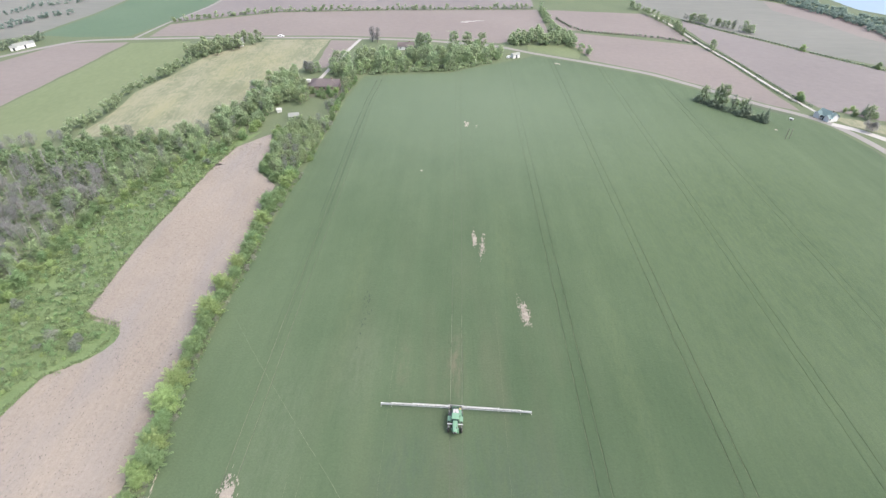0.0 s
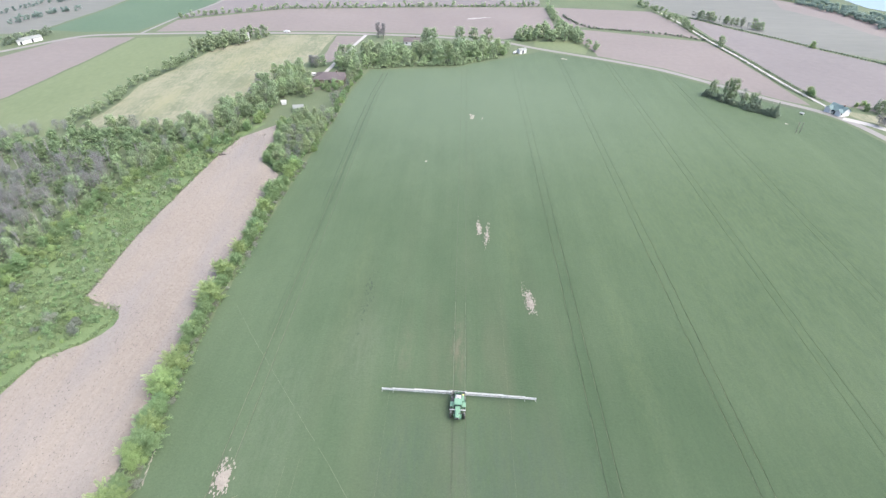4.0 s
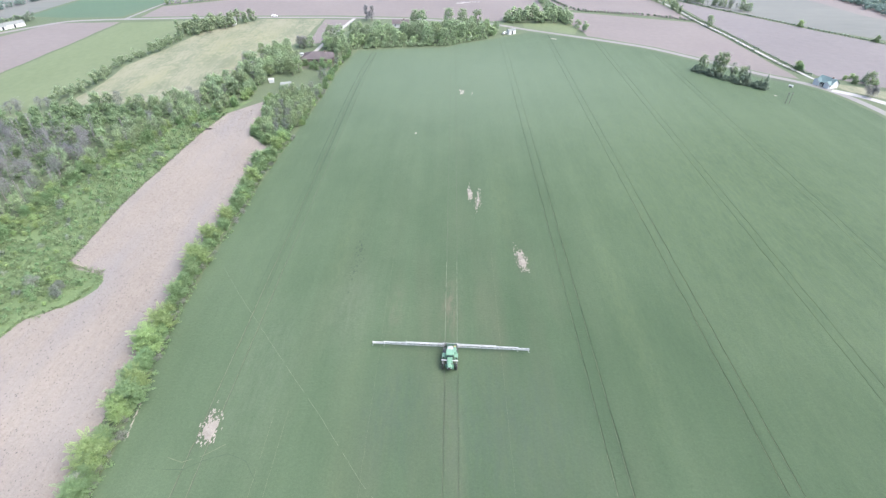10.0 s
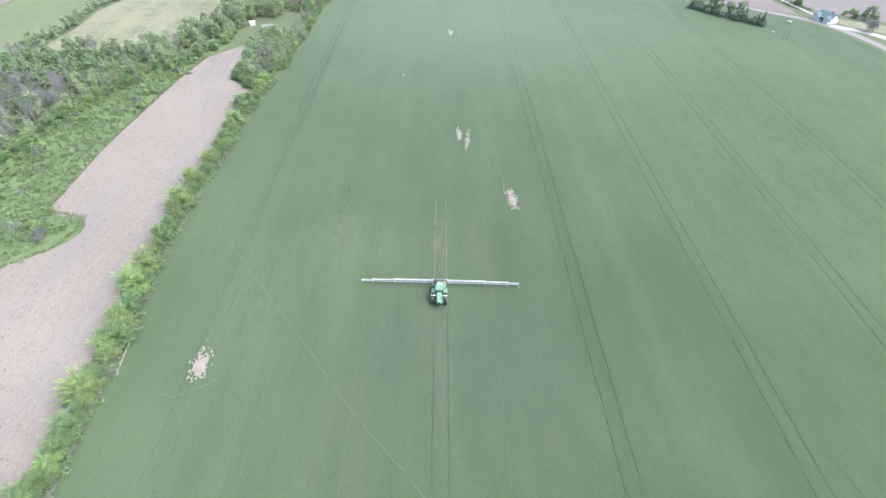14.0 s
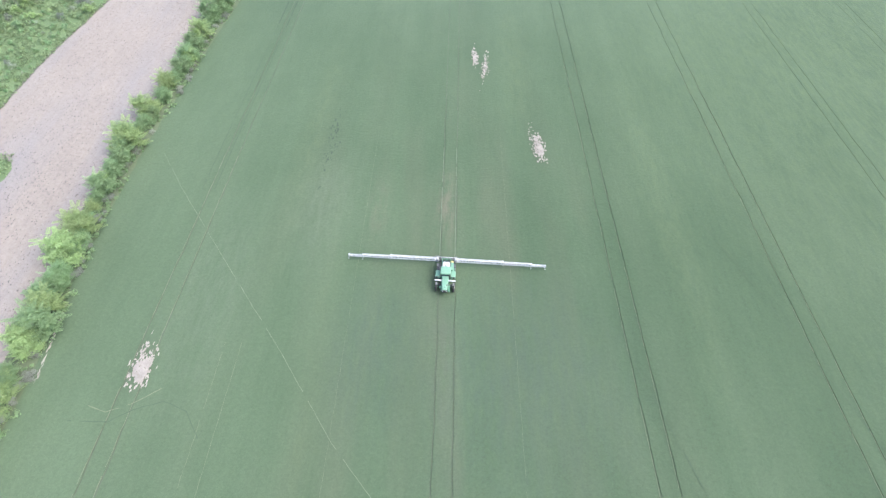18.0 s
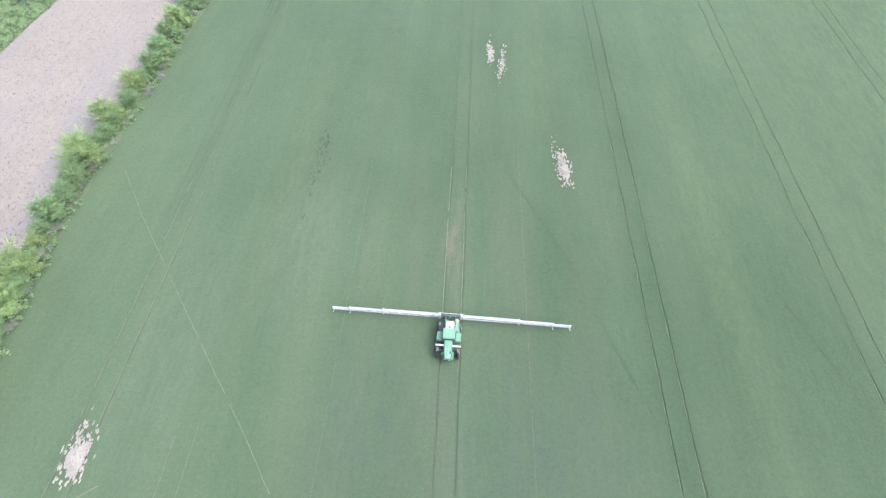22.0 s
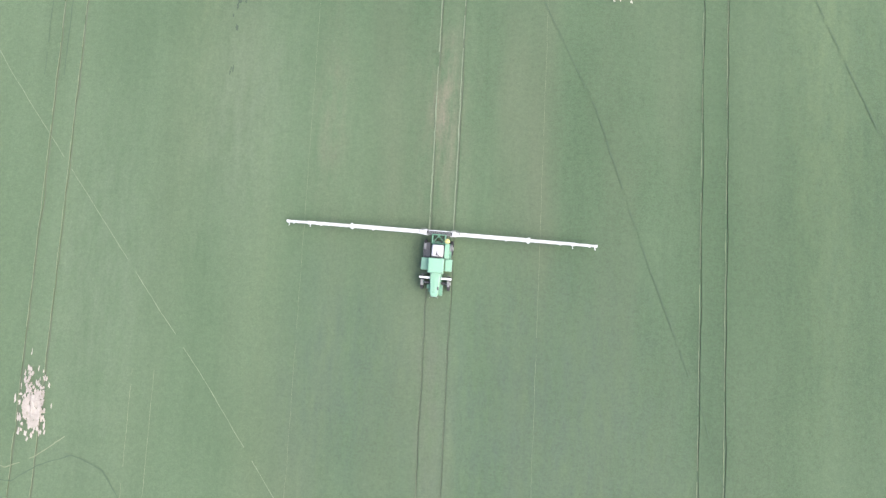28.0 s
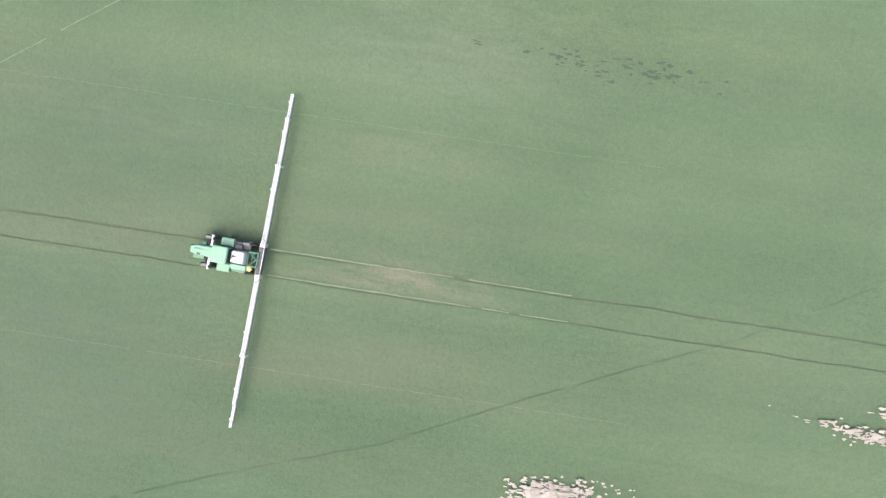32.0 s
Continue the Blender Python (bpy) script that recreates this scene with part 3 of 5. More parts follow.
field("lake", [(395, 560), (420, 520), (520, 460), (1500, 300), (1500, 1500), (380, 1500)], 0.102, M_LAKE, "pale blue lake on the horizon", "water", 2)

ribbon("road_1", [(-420, 268), (-300, 334), (-280, 366), (-267, 386), (-235, 394), (-167, 405), (-83, 412), (-20, 411), (37, 400), (56, 386), (97, 364.5), (133, 343.5), (157, 318), (181, 290.5), (197, 279), (207, 263), (212, 239), (215, 190), (216, -200)], 4.6, 0.12, M_ASPHALT, "pale worn country road round the crop")
ribbon("lane_1", [(183, 520), (189, 470), (191, 424), (197, 375), (201, 316), (206, 283.5)], 2.1, 0.125, M_GRAVEL, "white gravel lane between hedges")
ribbon("drive_1", [(-66, 409), (-70, 380), (-74, 345), (-77, 316)], 2.6, 0.128, M_GRAVEL, "white gravel drive to a house")
ribbon("drive_2", [(205, 267), (213, 262), (222, 250), (226, 236), (240, 215)], 5.0, 0.13, M_GRAVEL, "white gravel yard beside a house")
ribbon("track_1", [(-230, 396), (-227, 440), (-216, 505), (-213, 620)], 2.5, 0.132, M_ASPHALT, "pale farm track between fields")

def clods():
    """Loose dark clods on the tilled strip."""
    r = np.random.RandomState(12)
    n = 15000
    t = r.uniform(0, 1, n)
    y = 20 + 205 * t
    left = np.interp(y, [20, 76, 84, 90, 97, 103, 107, 142, 200, 225], [-104, -99, -97, -89.5, -86, -88, -99.5, -100.5, -97, -92])
    right = np.interp(y, [20, 61, 102, 133, 186, 187, 225], [-63, -64.5, -67.5, -67, -68, -79, -84])
    x = left + (right - left) * r.uniform(0.02, 0.98, n)
    k = 0.04 + 0.19 * r.uniform(0, 1, n) ** 2.8
    tet = np.array([(1, 0, -0.1), (-0.5, 0.8, -0.1), (-0.5, -0.8, -0.1), (0, 0, 0.7)])
    a = r.uniform(0, 6.28, n)
    ca, sa = np.cos(a)[:, None], np.sin(a)[:, None]
    vx, vy = tet[:, 0] * ca - tet[:, 1] * sa, tet[:, 0] * sa + tet[:, 1] * ca
    v = np.stack([x[:, None] + vx * k[:, None] * 0.7, y[:, None] + vy * k[:, None] * 1.6, 0.03 + tet[:, 2] * k[:, None]], 2).reshape(-1, 3)
    f = (np.array([(0, 1, 3), (1, 2, 3), (2, 0, 3)])[None] + 4 * np.arange(n)[:, None, None]).reshape(-1, 3)
    me = bpy.data.meshes.new("clods")
    me.from_pydata(v.tolist(), [], f.tolist())
    me.materials.append(M_CLOD)
    return tagged(new("clods", me), "loose dark clods scattered on the tilled soil", "clods", kind="stuff")


clods()

# ---- bare patches and old wheel marks in the crop ----
def blotches(name, spots, material, label, z, rough=0.45, seed=1):
    """Ragged flat patches, one outline a spot: x, y, half width, half length."""
    rng = random.Random(seed)
    bm = bmesh.new()
    for i, (x, y, w, h) in enumerate(spots):
        n = 18
        ring = []
        for k in range(n):
            a = 2 * math.pi * k / n
            r = 1 + rough * (noise.noise((math.cos(a) * 1.6 + i * 5, math.sin(a) * 1.6, seed)) * 1.6 + rng.uniform(-0.35, 0.35))
            ring.append(bm.verts.new((x + w * r * math.cos(a), y + h * r * math.sin(a), z + 0.0012 * i)))
        c = bm.verts.new((x, y, z + 0.0012 * i))
        for k in range(n):
            bm.faces.new((c, ring[k], ring[(k + 1) % n]))
    return tagged(obj(name, bm, material), label, "bare patch", kind="structure")


def cluster(x, y, w, h, n, size, seed, lean=0.0):
    rng = random.Random(seed)
    out = []
    for _ in range(n):
        a, b = rng.gauss(0, 0.5), rng.gauss(0, 0.5)
        out.append((x + a * w + lean * b * h, y + b * h, size * rng.uniform(0.4, 1.2), size * rng.uniform(0.9, 2.8)))
    return out


ZP = CROP_H + 0.05
blotches("bare_patch", cluster(27.7, 113.5, 1.4, 4.8, 230, 0.15, 3, -0.05) + cluster(28.2, 112.5, 0.5, 3.2, 16, 0.26, 35) + cluster(26.2, 119, 0.5, 6, 18, 0.11, 33), M_BARE, "ragged bare sandy patch in the crop", ZP, 0.5)
blotches("bare_patch", cluster(13.7, 151.5, 0.8, 4.2, 120, 0.17, 4) + cluster(16.3, 146, 0.8, 7.0, 130, 0.14, 5, 0.1), M_BARE, "two streaks of bare sandy soil", ZP, 0.5)
blotches("bare_patch", cluster(12.0, 254, 1.2, 3.2, 22, 0.4, 6) + cluster(17.2, 252, 0.5, 2.0, 8, 0.22, 7), M_BARE, "small bare sandy spots in the crop", ZP)
blotches("bare_patch", cluster(-40.3, 55, 1.6, 3.4, 230, 0.15, 8, -0.05) + cluster(-40.0, 54, 0.8, 2, 8, 0.5, 38) + cluster(-41.0, 58.5, 0.4, 3, 14, 0.12, 9), M_BARE, "bare sandy patch beside the headland track", ZP, 0.6)
blotches("bare_patch", [(-8, 202, 0.5, 0.7), (74, 361, 1.6, 1.2), (75.6, 360, 0.5, 1.4), (171, 257, 0.8, 0.8)], M_BARE, "tiny pale spots in the crop", ZP)
blotches("bare_strip", [(-58.0 + i * 0.1 + 0.12 * math.sin(i * 2.3), 66 - i * 0.66, 0.1 + 0.07 * math.sin(i * 1.7), 0.45) for i in range(22)] + [(-55.2, 22 - i * 1.2, 0.12, 0.5) for i in range(5)], M_BARE, "pale bare strip along the hedge", ZP)
blotches("pale_streak", [(13, 471, 3.6, 1.8), (18, 474, 4.6, 1.5), (24, 477, 3.0, 1.0), (28, 477, 1.6, 0.8)], M_GRAVEL, "pale sandy streak on the tilled field", 0.07)
blotches("dark_spots", cluster(-19.5, 113, 1.1, 13, 60, 0.17, 11), M_RUT, "scattered dark spots of damaged crop", ZP, 0.6)


def mark(name, pts, width, material, label, z=ZP + 0.03, seed=0, solid=False):
    """A thin, wavering and broken line of pressed-down crop."""
    bm = bmesh.new()
    run = 0.0
    for (x1, y1), (x2, y2) in zip(pts, pts[1:]):
        d = Vector((x2 - x1, y2 - y1))
        n = max(1, int(d.length / 0.6))
        step = d.length / n
        d.normalize()
        last = None
        for k in range(n + 1):
            s = run + k * step
            off = 0.10 * noise.noise((s * 0.35, seed, 0)) + 0.05 * noise.noise((s * 1.3, seed, 3))
            w = width / 2 * (0.8 + 0.7 * noise.noise((s * 0.8, seed, 5)))
            gap = not solid and noise.noise((s * 0.45, seed, 8)) < -0.34
            c = Vector((x1 + d.x * step * k, y1 + d.y * step * k))
            side = Vector((-d.y, d.x))
            pair = None if gap else [bm.verts.new((*(c + side * (off + m * w)), z)) for m in (-1, 1)]
            if last and pair:
                bm.faces.new((last[0], pair[0], pair[1], last[1]))
            last = pair
        run += n * step
    for v in [v for v in bm.verts if not v.link_faces]:
        bm.verts.remove(v)
    return tagged(obj(name, bm, material), label, "wheel mark", kind="structure")


mark("old_track", [(-14, 172), (-8, 159), (8, 131), (19, 107), (25.5, 94), (31.5, 77), (38.5, 59), (45, 37), (54, 8), (64, -20)], 0.11, M_DARKCROP, "thin dark line across the crop", seed=2)
mark("old_track", [(18, 184), (27, 164), (43, 127), (58, 93), (70, 56), (78, 25), (84, -2), (92, -30)], 0.10, M_DARKCROP, "faint thin line across the crop", seed=3)
mark("old_track", [(-56, 107), (-47.5, 95), (-39, 84), (-30.2, 72.6), (-19.5, 59), (-8.5, 44), (1.5, 33), (10.5, 22), (22, 5)], 0.10, M_FRESH, "thin line across the crop beside the bare patch", seed=4)
for x in (-28.6, -25.9):
    mark("faint_track", [(x, -60), (x + 0.2, 10), (x, 60)], 0.06, M_THIN, "faint old wheel track in the crop", ZP + 0.02, seed=40 + int(x))
for x in (-9.2, 19.2):
    mark("faint_track", [(x, -60), (x + 0.3, 40), (x, 120)], 0.035, M_THIN, "faint old wheel track in the crop", ZP + 0.02, seed=90 + int(x))
for wheel in (-1, 1):
    mark("headland_track", [(HEADLAND + wheel * WHEEL - 0.12, -60), (HEADLAND + wheel * WHEEL - 0.14, 60), (HEADLAND + wheel * WHEEL - 0.12, 110)], 0.10, M_THIN, "pale wheel track along the headland", ZP + 0.025, seed=50 + wheel)
    for k, (y0, y1) in enumerate(((78.4, 94), (94, 112))):
        mark("fresh_track", [(7.6 + wheel * 1.45, y0), (7.62 + wheel * 1.45, y1)], (0.19, 0.16)[k], M_FRESH, "pale freshly pressed wheel track behind the sprayer", ZP + 0.02, seed=20 + wheel + 3 * k, solid=k < 1)
for x in (-42.0, -44.6):
    mark("headland_track", [(x + 0.6, 165), (x + 0.6, 190), (x + 0.4, 240), (x + 0.9, 284), (x + 3.0, 320)], 0.30, M_RUT, "dark pressed wheel track along the headland", ZP + 0.03, seed=80 + int(x))
    mark("headland_track", [(x + 0.6, 96), (x + 0.6, 165)], 0.15, M_DARKCROP, "dark pressed wheel track along the headland", ZP + 0.03, seed=85 + int(x))
for t in TRAM[1:3]:
    for wheel in (-1, 1):
        mark("tram_edge", [(t + wheel * WHEEL - 0.16, -60), (t + wheel * WHEEL - 0.18, 40), (t + wheel * WHEEL - 0.16, 150)], 0.08, M_THIN, "thin pale edge of an old wheel track", ZP + 0.02, seed=60 + int(t) + wheel)
mark("turning_mark", [(-48, 49), (-43, 47.5), (-39.5, 49), (-36, 51.5)], 0.16, M_THIN, "curved pale turning marks in the crop", seed=5)
mark("turning_mark", [(-48, 46), (-42, 46), (-39, 48), (-35, 49.5), (-31, 48), (-28, 44)], 0.14, M_DARKCROP, "curved dark turning marks in the crop", ZP + 0.04, seed=6)


# ---- plants ----
def leaf_cloud(bm, lumps, count, size, rng, low=-0.6):
    """Small leaf faces scattered over and in a set of lumps (x, y, z, rx, rz)."""
    weights = [l[3] * l[3] for l in lumps]
    for _ in range(count):
        x, y, z, rx, rz = rng.choices(lumps, weights)[0]
        d = Vector((rng.gauss(0, 1), rng.gauss(0, 1), rng.gauss(0.25, 1))).normalized()
        if d.z < low:
            d.z = -d.z
        k = rng.uniform(0.55, 1.2)
        c = Vector((x + d.x * rx * k, y + d.y * rx * k, z + d.z * rz * k))
        nrm = (d * 0.55 + Vector((rng.gauss(0, 0.4), rng.gauss(0, 0.4), rng.gauss(0.8, 0.35)))).normalized()
        u = nrm.orthogonal().normalized()
        u.rotate(Matrix.Rotation(rng.uniform(0, 6.28), 3, nrm))
        v = nrm.cross(u)
        s = size * rng.uniform(0.6, 1.3)
        bm.faces.new([bm.verts.new(c + u * s * a + v * s * b + nrm * h * s) for a, b, h in ((-0.6, -0.1, 0), (0, -0.45, 0.12), (0.65, 0.05, 0), (0.05, 0.5, 0.12))])


def sprigs(bm, lumps, count, reach, size, rng):
    """Leafy shoots that stand out from the crown, with leaves on both sides."""
    for _ in range(count):
        x, y, z, rx, rz = rng.choice(lumps)
        a = rng.uniform(0, 6.28)
        d = Vector((math.cos(a), math.sin(a), rng.uniform(0.1, 0.8))).normalized()
        p = Vector((x, y, z)) + Vector((d.x * rx, d.y * rx, d.z * rz)) * 0.8
        side = d.cross(Vector((0, 0, 1))).normalized()
        ln = reach * rng.uniform(0.6, 1.2)
        rod(bm, p, p + d * ln, 0.02, 0.01, 3)
        for k in range(8):
            q = p + d * ln * (k + 1) / 8 - Vector((0, 0, 0.15 * ln * (k / 8) ** 2))
            for sd in (-1, 1):
                o = (side * sd + d * 0.5).normalized() * size * (2.2 - 0.15 * k)
                w = d * size * 0.35
                bm.faces.new([bm.verts.new(v) for v in (q, q + o * 0.5 - w, q + o + Vector((0, 0, -0.05)), q + o * 0.5 + w)])


def lump_core(bm, lumps, k=0.82):
    for x, y, z, rx, rz in lumps:
        vs = bmesh.ops.create_icosphere(bm, subdivisions=1, radius=1)["verts"]
        for v in vs:
            r = k * (1 + 0.28 * noise.noise(v.co * 2.3 + Vector((x, y, z))))
            v.co = Vector((x + v.co.x * rx * r, y + v.co.y * rx * r, z + v.co.z * rz * r))


def trunk_mesh(h, r, rng, limbs=5, spread=0.35, top=0.75, crook=0.03):
    bm = bmesh.new()
    p, n = Vector((0, 0, -0.15)), 5
    pts = [p]
    for i in range(n):
        p = p + Vector((rng.gauss(0, crook) * h, rng.gauss(0, crook) * h, h * top / n))
        pts.append(p)
    for i in range(n):
        rod(bm, pts[i], pts[i + 1], r * (1 - 0.8 * i / n), r * (1 - 0.8 * (i + 1) / n))
    for _ in range(limbs):
        i = rng.randint(2, n)
        a = rng.uniform(0, 6.28)
        e = pts[i] + Vector((math.cos(a) * h * spread, math.sin(a) * h * spread, h * rng.uniform(0.08, 0.28))) * rng.uniform(0.6, 1.1)
        rod(bm, pts[i], e, r * 0.4, r * 0.1, 5)
        for _ in range(3):
            s = pts[i].lerp(e, rng.uniform(0.4, 0.95))
            b = rng.uniform(0, 6.28)
            rod(bm, s, s + Vector((math.cos(b), math.sin(b), rng.uniform(0.2, 0.9))) * h * spread * 0.4, r * 0.16, r * 0.05, 4)
    return bm


def tree(name, h, width, material, seed, leaves=900, leaf=0.42, lumps=9, base=0.22, core=0.5, label="", conifer=False, bark=None, shoots=0, bulk=(0.12, 0.24), crook=0.03):
    rng = random.Random(seed)
    top = new(name)
    part("trunk", trunk_mesh(h, 0.018 * h, rng, 7, 0.2, 0.6, crook), bark or M_BARK, top, "grey rough trunk with limbs")
    ls = []
    if conifer:
        for i in range(6):
            k = i / 5
            ls.append((rng.gauss(0, 0.1), rng.gauss(0, 0.1), h * (0.14 + 0.74 * k), width / 2 * (1 - 0.86 * k), h * 0.12))
    else:
        for i in range(lumps):
            a, q = rng.uniform(0, 6.28), rng.uniform(0.1, 1) ** 0.6
            z = rng.uniform(base + 0.12, 0.86)
            lim = math.sin(math.pi * min(1, max(0.12, (z - base + 0.12) / (1.06 - base)))) ** 0.6
            rad = width * rng.uniform(*bulk)
            ls.append((math.cos(a) * q * lim * width * 0.33, math.sin(a) * q * lim * width * 0.33, h * z, rad, rad * rng.uniform(0.65, 0.95)))
    bm = bmesh.new()
    if core:
        lump_core(bm, ls, core)
    leaf_cloud(bm, ls, leaves, leaf, rng)
    if shoots:
        sprigs(bm, ls, shoots, width * 0.24, leaf * 0.9, rng)
    part("crown", bm, material, top)
    return tagged(top, label, "tree")


def bare_tree(name, h, seed, label):
    rng = random.Random(seed)
    top = new(name)
    part("trunk", trunk_mesh(h, 0.011 * h, rng, 7, 0.12, 0.95, 0.008), M_TWIG, top)
    bm = bmesh.new()

    def grow(p, d, ln, r, depth):
        e = p + d * ln
        rod(bm, p, e, r, r * 0.55, 4)
        if depth:
            for _ in range(3):
                nd = (d + Vector((rng.gauss(0, 0.33), rng.gauss(0, 0.33), rng.gauss(0.4, 0.25)))).normalized()
                grow(p.lerp(e, rng.uniform(0.5, 1)), nd, ln * rng.uniform(0.55, 0.8), r * 0.55, depth - 1)

    for i in range(6):
        a = rng.uniform(0, 6.28)
        grow(Vector((0, 0, h * rng.uniform(0.3, 0.75))), Vector((math.cos(a) * 0.35, math.sin(a) * 0.35, 1.0)).normalized(), h * 0.17, 0.04, 3)
    part("crown", bm, M_TWIG, top, "leafless grey branches")
    return tagged(top, label, "tree")


class Stand:
    """A kind of plant: the first one set is the model itself, the rest are copies of it."""

    def __init__(self, model, group):
        self.model, self.used = tagged(model, group=group), False

    def put(self, x, y, scale, turn, tall=1.0):
        m = Matrix.LocRotScale((x, y, 0), Euler((0, 0, turn)), (scale, scale, scale * tall))
        if self.used:
            k = self.model.scale
            return copy_thing(self.model, m @ Matrix.Diagonal((1 / k[0], 1 / k[1], 1 / k[2], 1)))
        self.used = True
        self.model.matrix_basis = m
        return self.model


# unit sizes: about 10 m trees, 4 m bushes, scaled where they stand
BROAD = [Stand(tree("tree", 10, 8.8, M_TREE, s, 4200, 0.19, 58, base=-0.02, shoots=46, bulk=(0.06, 0.145), label="broad green deciduous tree in full leaf"), "broadleaf trees") for s in (1, 2, 3)]
LIGHT = [Stand(tree("tree", 10, 7.6, M_TREE_LIGHT, s, 3800, 0.18, 52, base=-0.02, shoots=46, bulk=(0.06, 0.145), label="light green deciduous tree in fresh leaf"), "light green trees") for s in (4, 5)]
GREYT = [Stand(tree("tree", 10, 5.6, M_LEAF_GREY, s, 1300, 0.2, 26, core=0.0, base=0.25, shoots=26, bulk=(0.08, 0.18), crook=0.008, bark=M_TWIG, label="sparse greyish tree just coming into leaf"), "sparse grey trees") for s in (6, 7)]
BARE = [Stand(bare_tree("bare_tree", 10, s, "leafless grey tree with thin upright branches"), "leafless trees") for s in (8, 9, 10)]
CONIFER = [Stand(tree("conifer", 9, 5.0, M_LEAF_DARK, s, 900, 0.36, conifer=True, label="dark green conifer beside the road"), "conifers") for s in (11, 12)]
BUSH = [Stand(tree("bush", 4, 5.2, m, s, 2000, 0.19, 26, base=-0.05, shoots=70, bulk=(0.09, 0.18), label=lab), "hedge bushes") for m, s, lab in ((M_LEAF, 13, "dense green hedge bush with spreading shoots"), (M_LEAF_LIGHT, 14, "light green leafy hedge bush"), (M_LEAF, 15, "bushy green hedge shrub with arching shoots"))]
BRUSH = [Stand(tree("brush", 3, 4.2, M_BRUSH, 16, 900, 0.14, 12, base=-0.05, core=0.0, label="grey half-bare brushwood at the hedge foot"), "brushwood")]
SHRUB = [Stand(tree("shrub", 2.2, 3.6, m, s, 520, 0.22, 10, base=-0.1, label=lab), "meadow shrubs") for m, s, lab in ((M_LEAF, 17, "low green shrub in the meadow"), (M_LEAF_LIGHT, 18, "low light green meadow shrub"), (M_LEAF_GREY, 19, "low greyish half-bare meadow shrub"), (M_BLOSSOM, 20, "low shrub with white blossom"))]
WHITEBUSH = Stand(tree("bush", 4, 4.6, M_BLOSSOM, 21, 700, 0.3, 8, base=-0.05, label="hedge bush covered in white blossom"), "blossoming bushes")

rng = random.Random(77)


def plant(spots, stands, weights, lo, hi, tall=(0.9, 1.15)):
    for x, y in spots:
        rng.choices(stands, weights)[0].put(x, y, rng.uniform(lo, hi), rng.uniform(0, 6.28), rng.uniform(*tall))


def thicket(name, spots, lo, hi, width, material, label, category="woods", leaves=420, leaf=0.5, lumps=7, base=0.08, seed=1, trunk=True, core=True):
    """Many trees or bushes that cannot be told apart, as one mesh of leaves, inner lumps and trunks."""
    r = np.random.RandomState(seed)
    verts, faces, mats, nv = [], [], [], 0
    ico = bmesh.new()
    bmesh.ops.create_icosphere(ico, subdivisions=1, radius=1)
    ico_v = np.array([v.co[:] for v in ico.verts])
    ico_f = [[v.index for v in f.verts] for f in ico.faces]
    ico.free()
    for x, y in spots:
        h = r.uniform(lo, hi)
        w = h * width * r.uniform(0.85, 1.15)
        a, q, z = r.uniform(0, 6.28, lumps), r.uniform(0.1, 1, lumps) ** 0.6, r.uniform(base + 0.1, 0.85, lumps)
        lim = np.sin(np.pi * np.clip((z - base + 0.12) / (1.06 - base), 0.12, 1)) ** 0.6
        cen = np.stack([x + np.cos(a) * q * lim * w * 0.33, y + np.sin(a) * q * lim * w * 0.33, h * z], 1)
        rad = w * r.uniform(0.17, 0.28, lumps)
        for c, k in zip(cen, rad) if core else ():
            v = ico_v * k * 0.5 * (1 + 0.25 * r.uniform(-1, 1, (len(ico_v), 1))) * (1, 1, 0.8) + c
            verts.append(v)
            faces += [[i + nv for i in f] for f in ico_f]
            mats += [0] * len(ico_f)
            nv += len(v)
        pick = r.choice(lumps, leaves, p=rad ** 2 / (rad ** 2).sum())
        d = r.normal(0, 1, (leaves, 3)) + (0, 0, 0.3)
        d /= np.linalg.norm(d, axis=1, keepdims=True)
        d[:, 2] = np.where(d[:, 2] < -0.5, -d[:, 2], d[:, 2])
        pos = cen[pick] + d * rad[pick][:, None] * (1, 1, 0.8) * r.uniform(0.55, 1.2, (leaves, 1))
        n = d * 0.55 + r.normal(0, 0.4, (leaves, 3)) + (0, 0, 0.8)
        n /= np.linalg.norm(n, axis=1, keepdims=True)
        u = np.cross(n, r.normal(0, 1, (leaves, 3)))
        u /= np.linalg.norm(u, axis=1, keepdims=True)
        t = np.cross(n, u)
        size = leaf * r.uniform(0.6, 1.3, (leaves, 1))
        quad = np.stack([pos + size * (u * i + t * j + n * k) for i, j, k in ((-0.6, -0.1, 0), (0, -0.45, 0.12), (0.65, 0.05, 0), (0.05, 0.5, 0.12))], 1).reshape(-1, 3)
        verts.append(quad)
        faces += (np.arange(leaves * 4).reshape(-1, 4) + nv).tolist()
        mats += [0] * leaves
        nv += leaves * 4
        if trunk:
            ang = np.arange(5) * 2 * np.pi / 5
            ring = [np.stack([x + np.cos(ang) * k, y + np.sin(ang) * k, np.full(5, g)], 1) for k, g in ((0.02 * h, -0.1), (0.006 * h, h * 0.8))]
            verts += ring
            faces += [[nv + i, nv + (i + 1) % 5, nv + 5 + (i + 1) % 5, nv + 5 + i] for i in range(5)]
            mats += [1] * 5
            nv += 10
    me = bpy.data.meshes.new(name)
    me.from_pydata(np.concatenate(verts).tolist(), [], faces)
    for m in (material, M_BARK):
        me.materials.append(m)
    me.polygons.foreach_set("material_index", mats)
    me.update()
    return tagged(new(name, me), label, category, kind="stuff")


def hedgerow(pts, step, jitter, lo, hi, width, material, label, seed, leaves=200, leaf=0.45, extra=()):
    return thicket("hedgerow", along(pts, step, random.Random(seed), jitter) + list(extra), lo, hi, width, material, label, "hedge", leaves, leaf, 5, 0.0, seed, False)


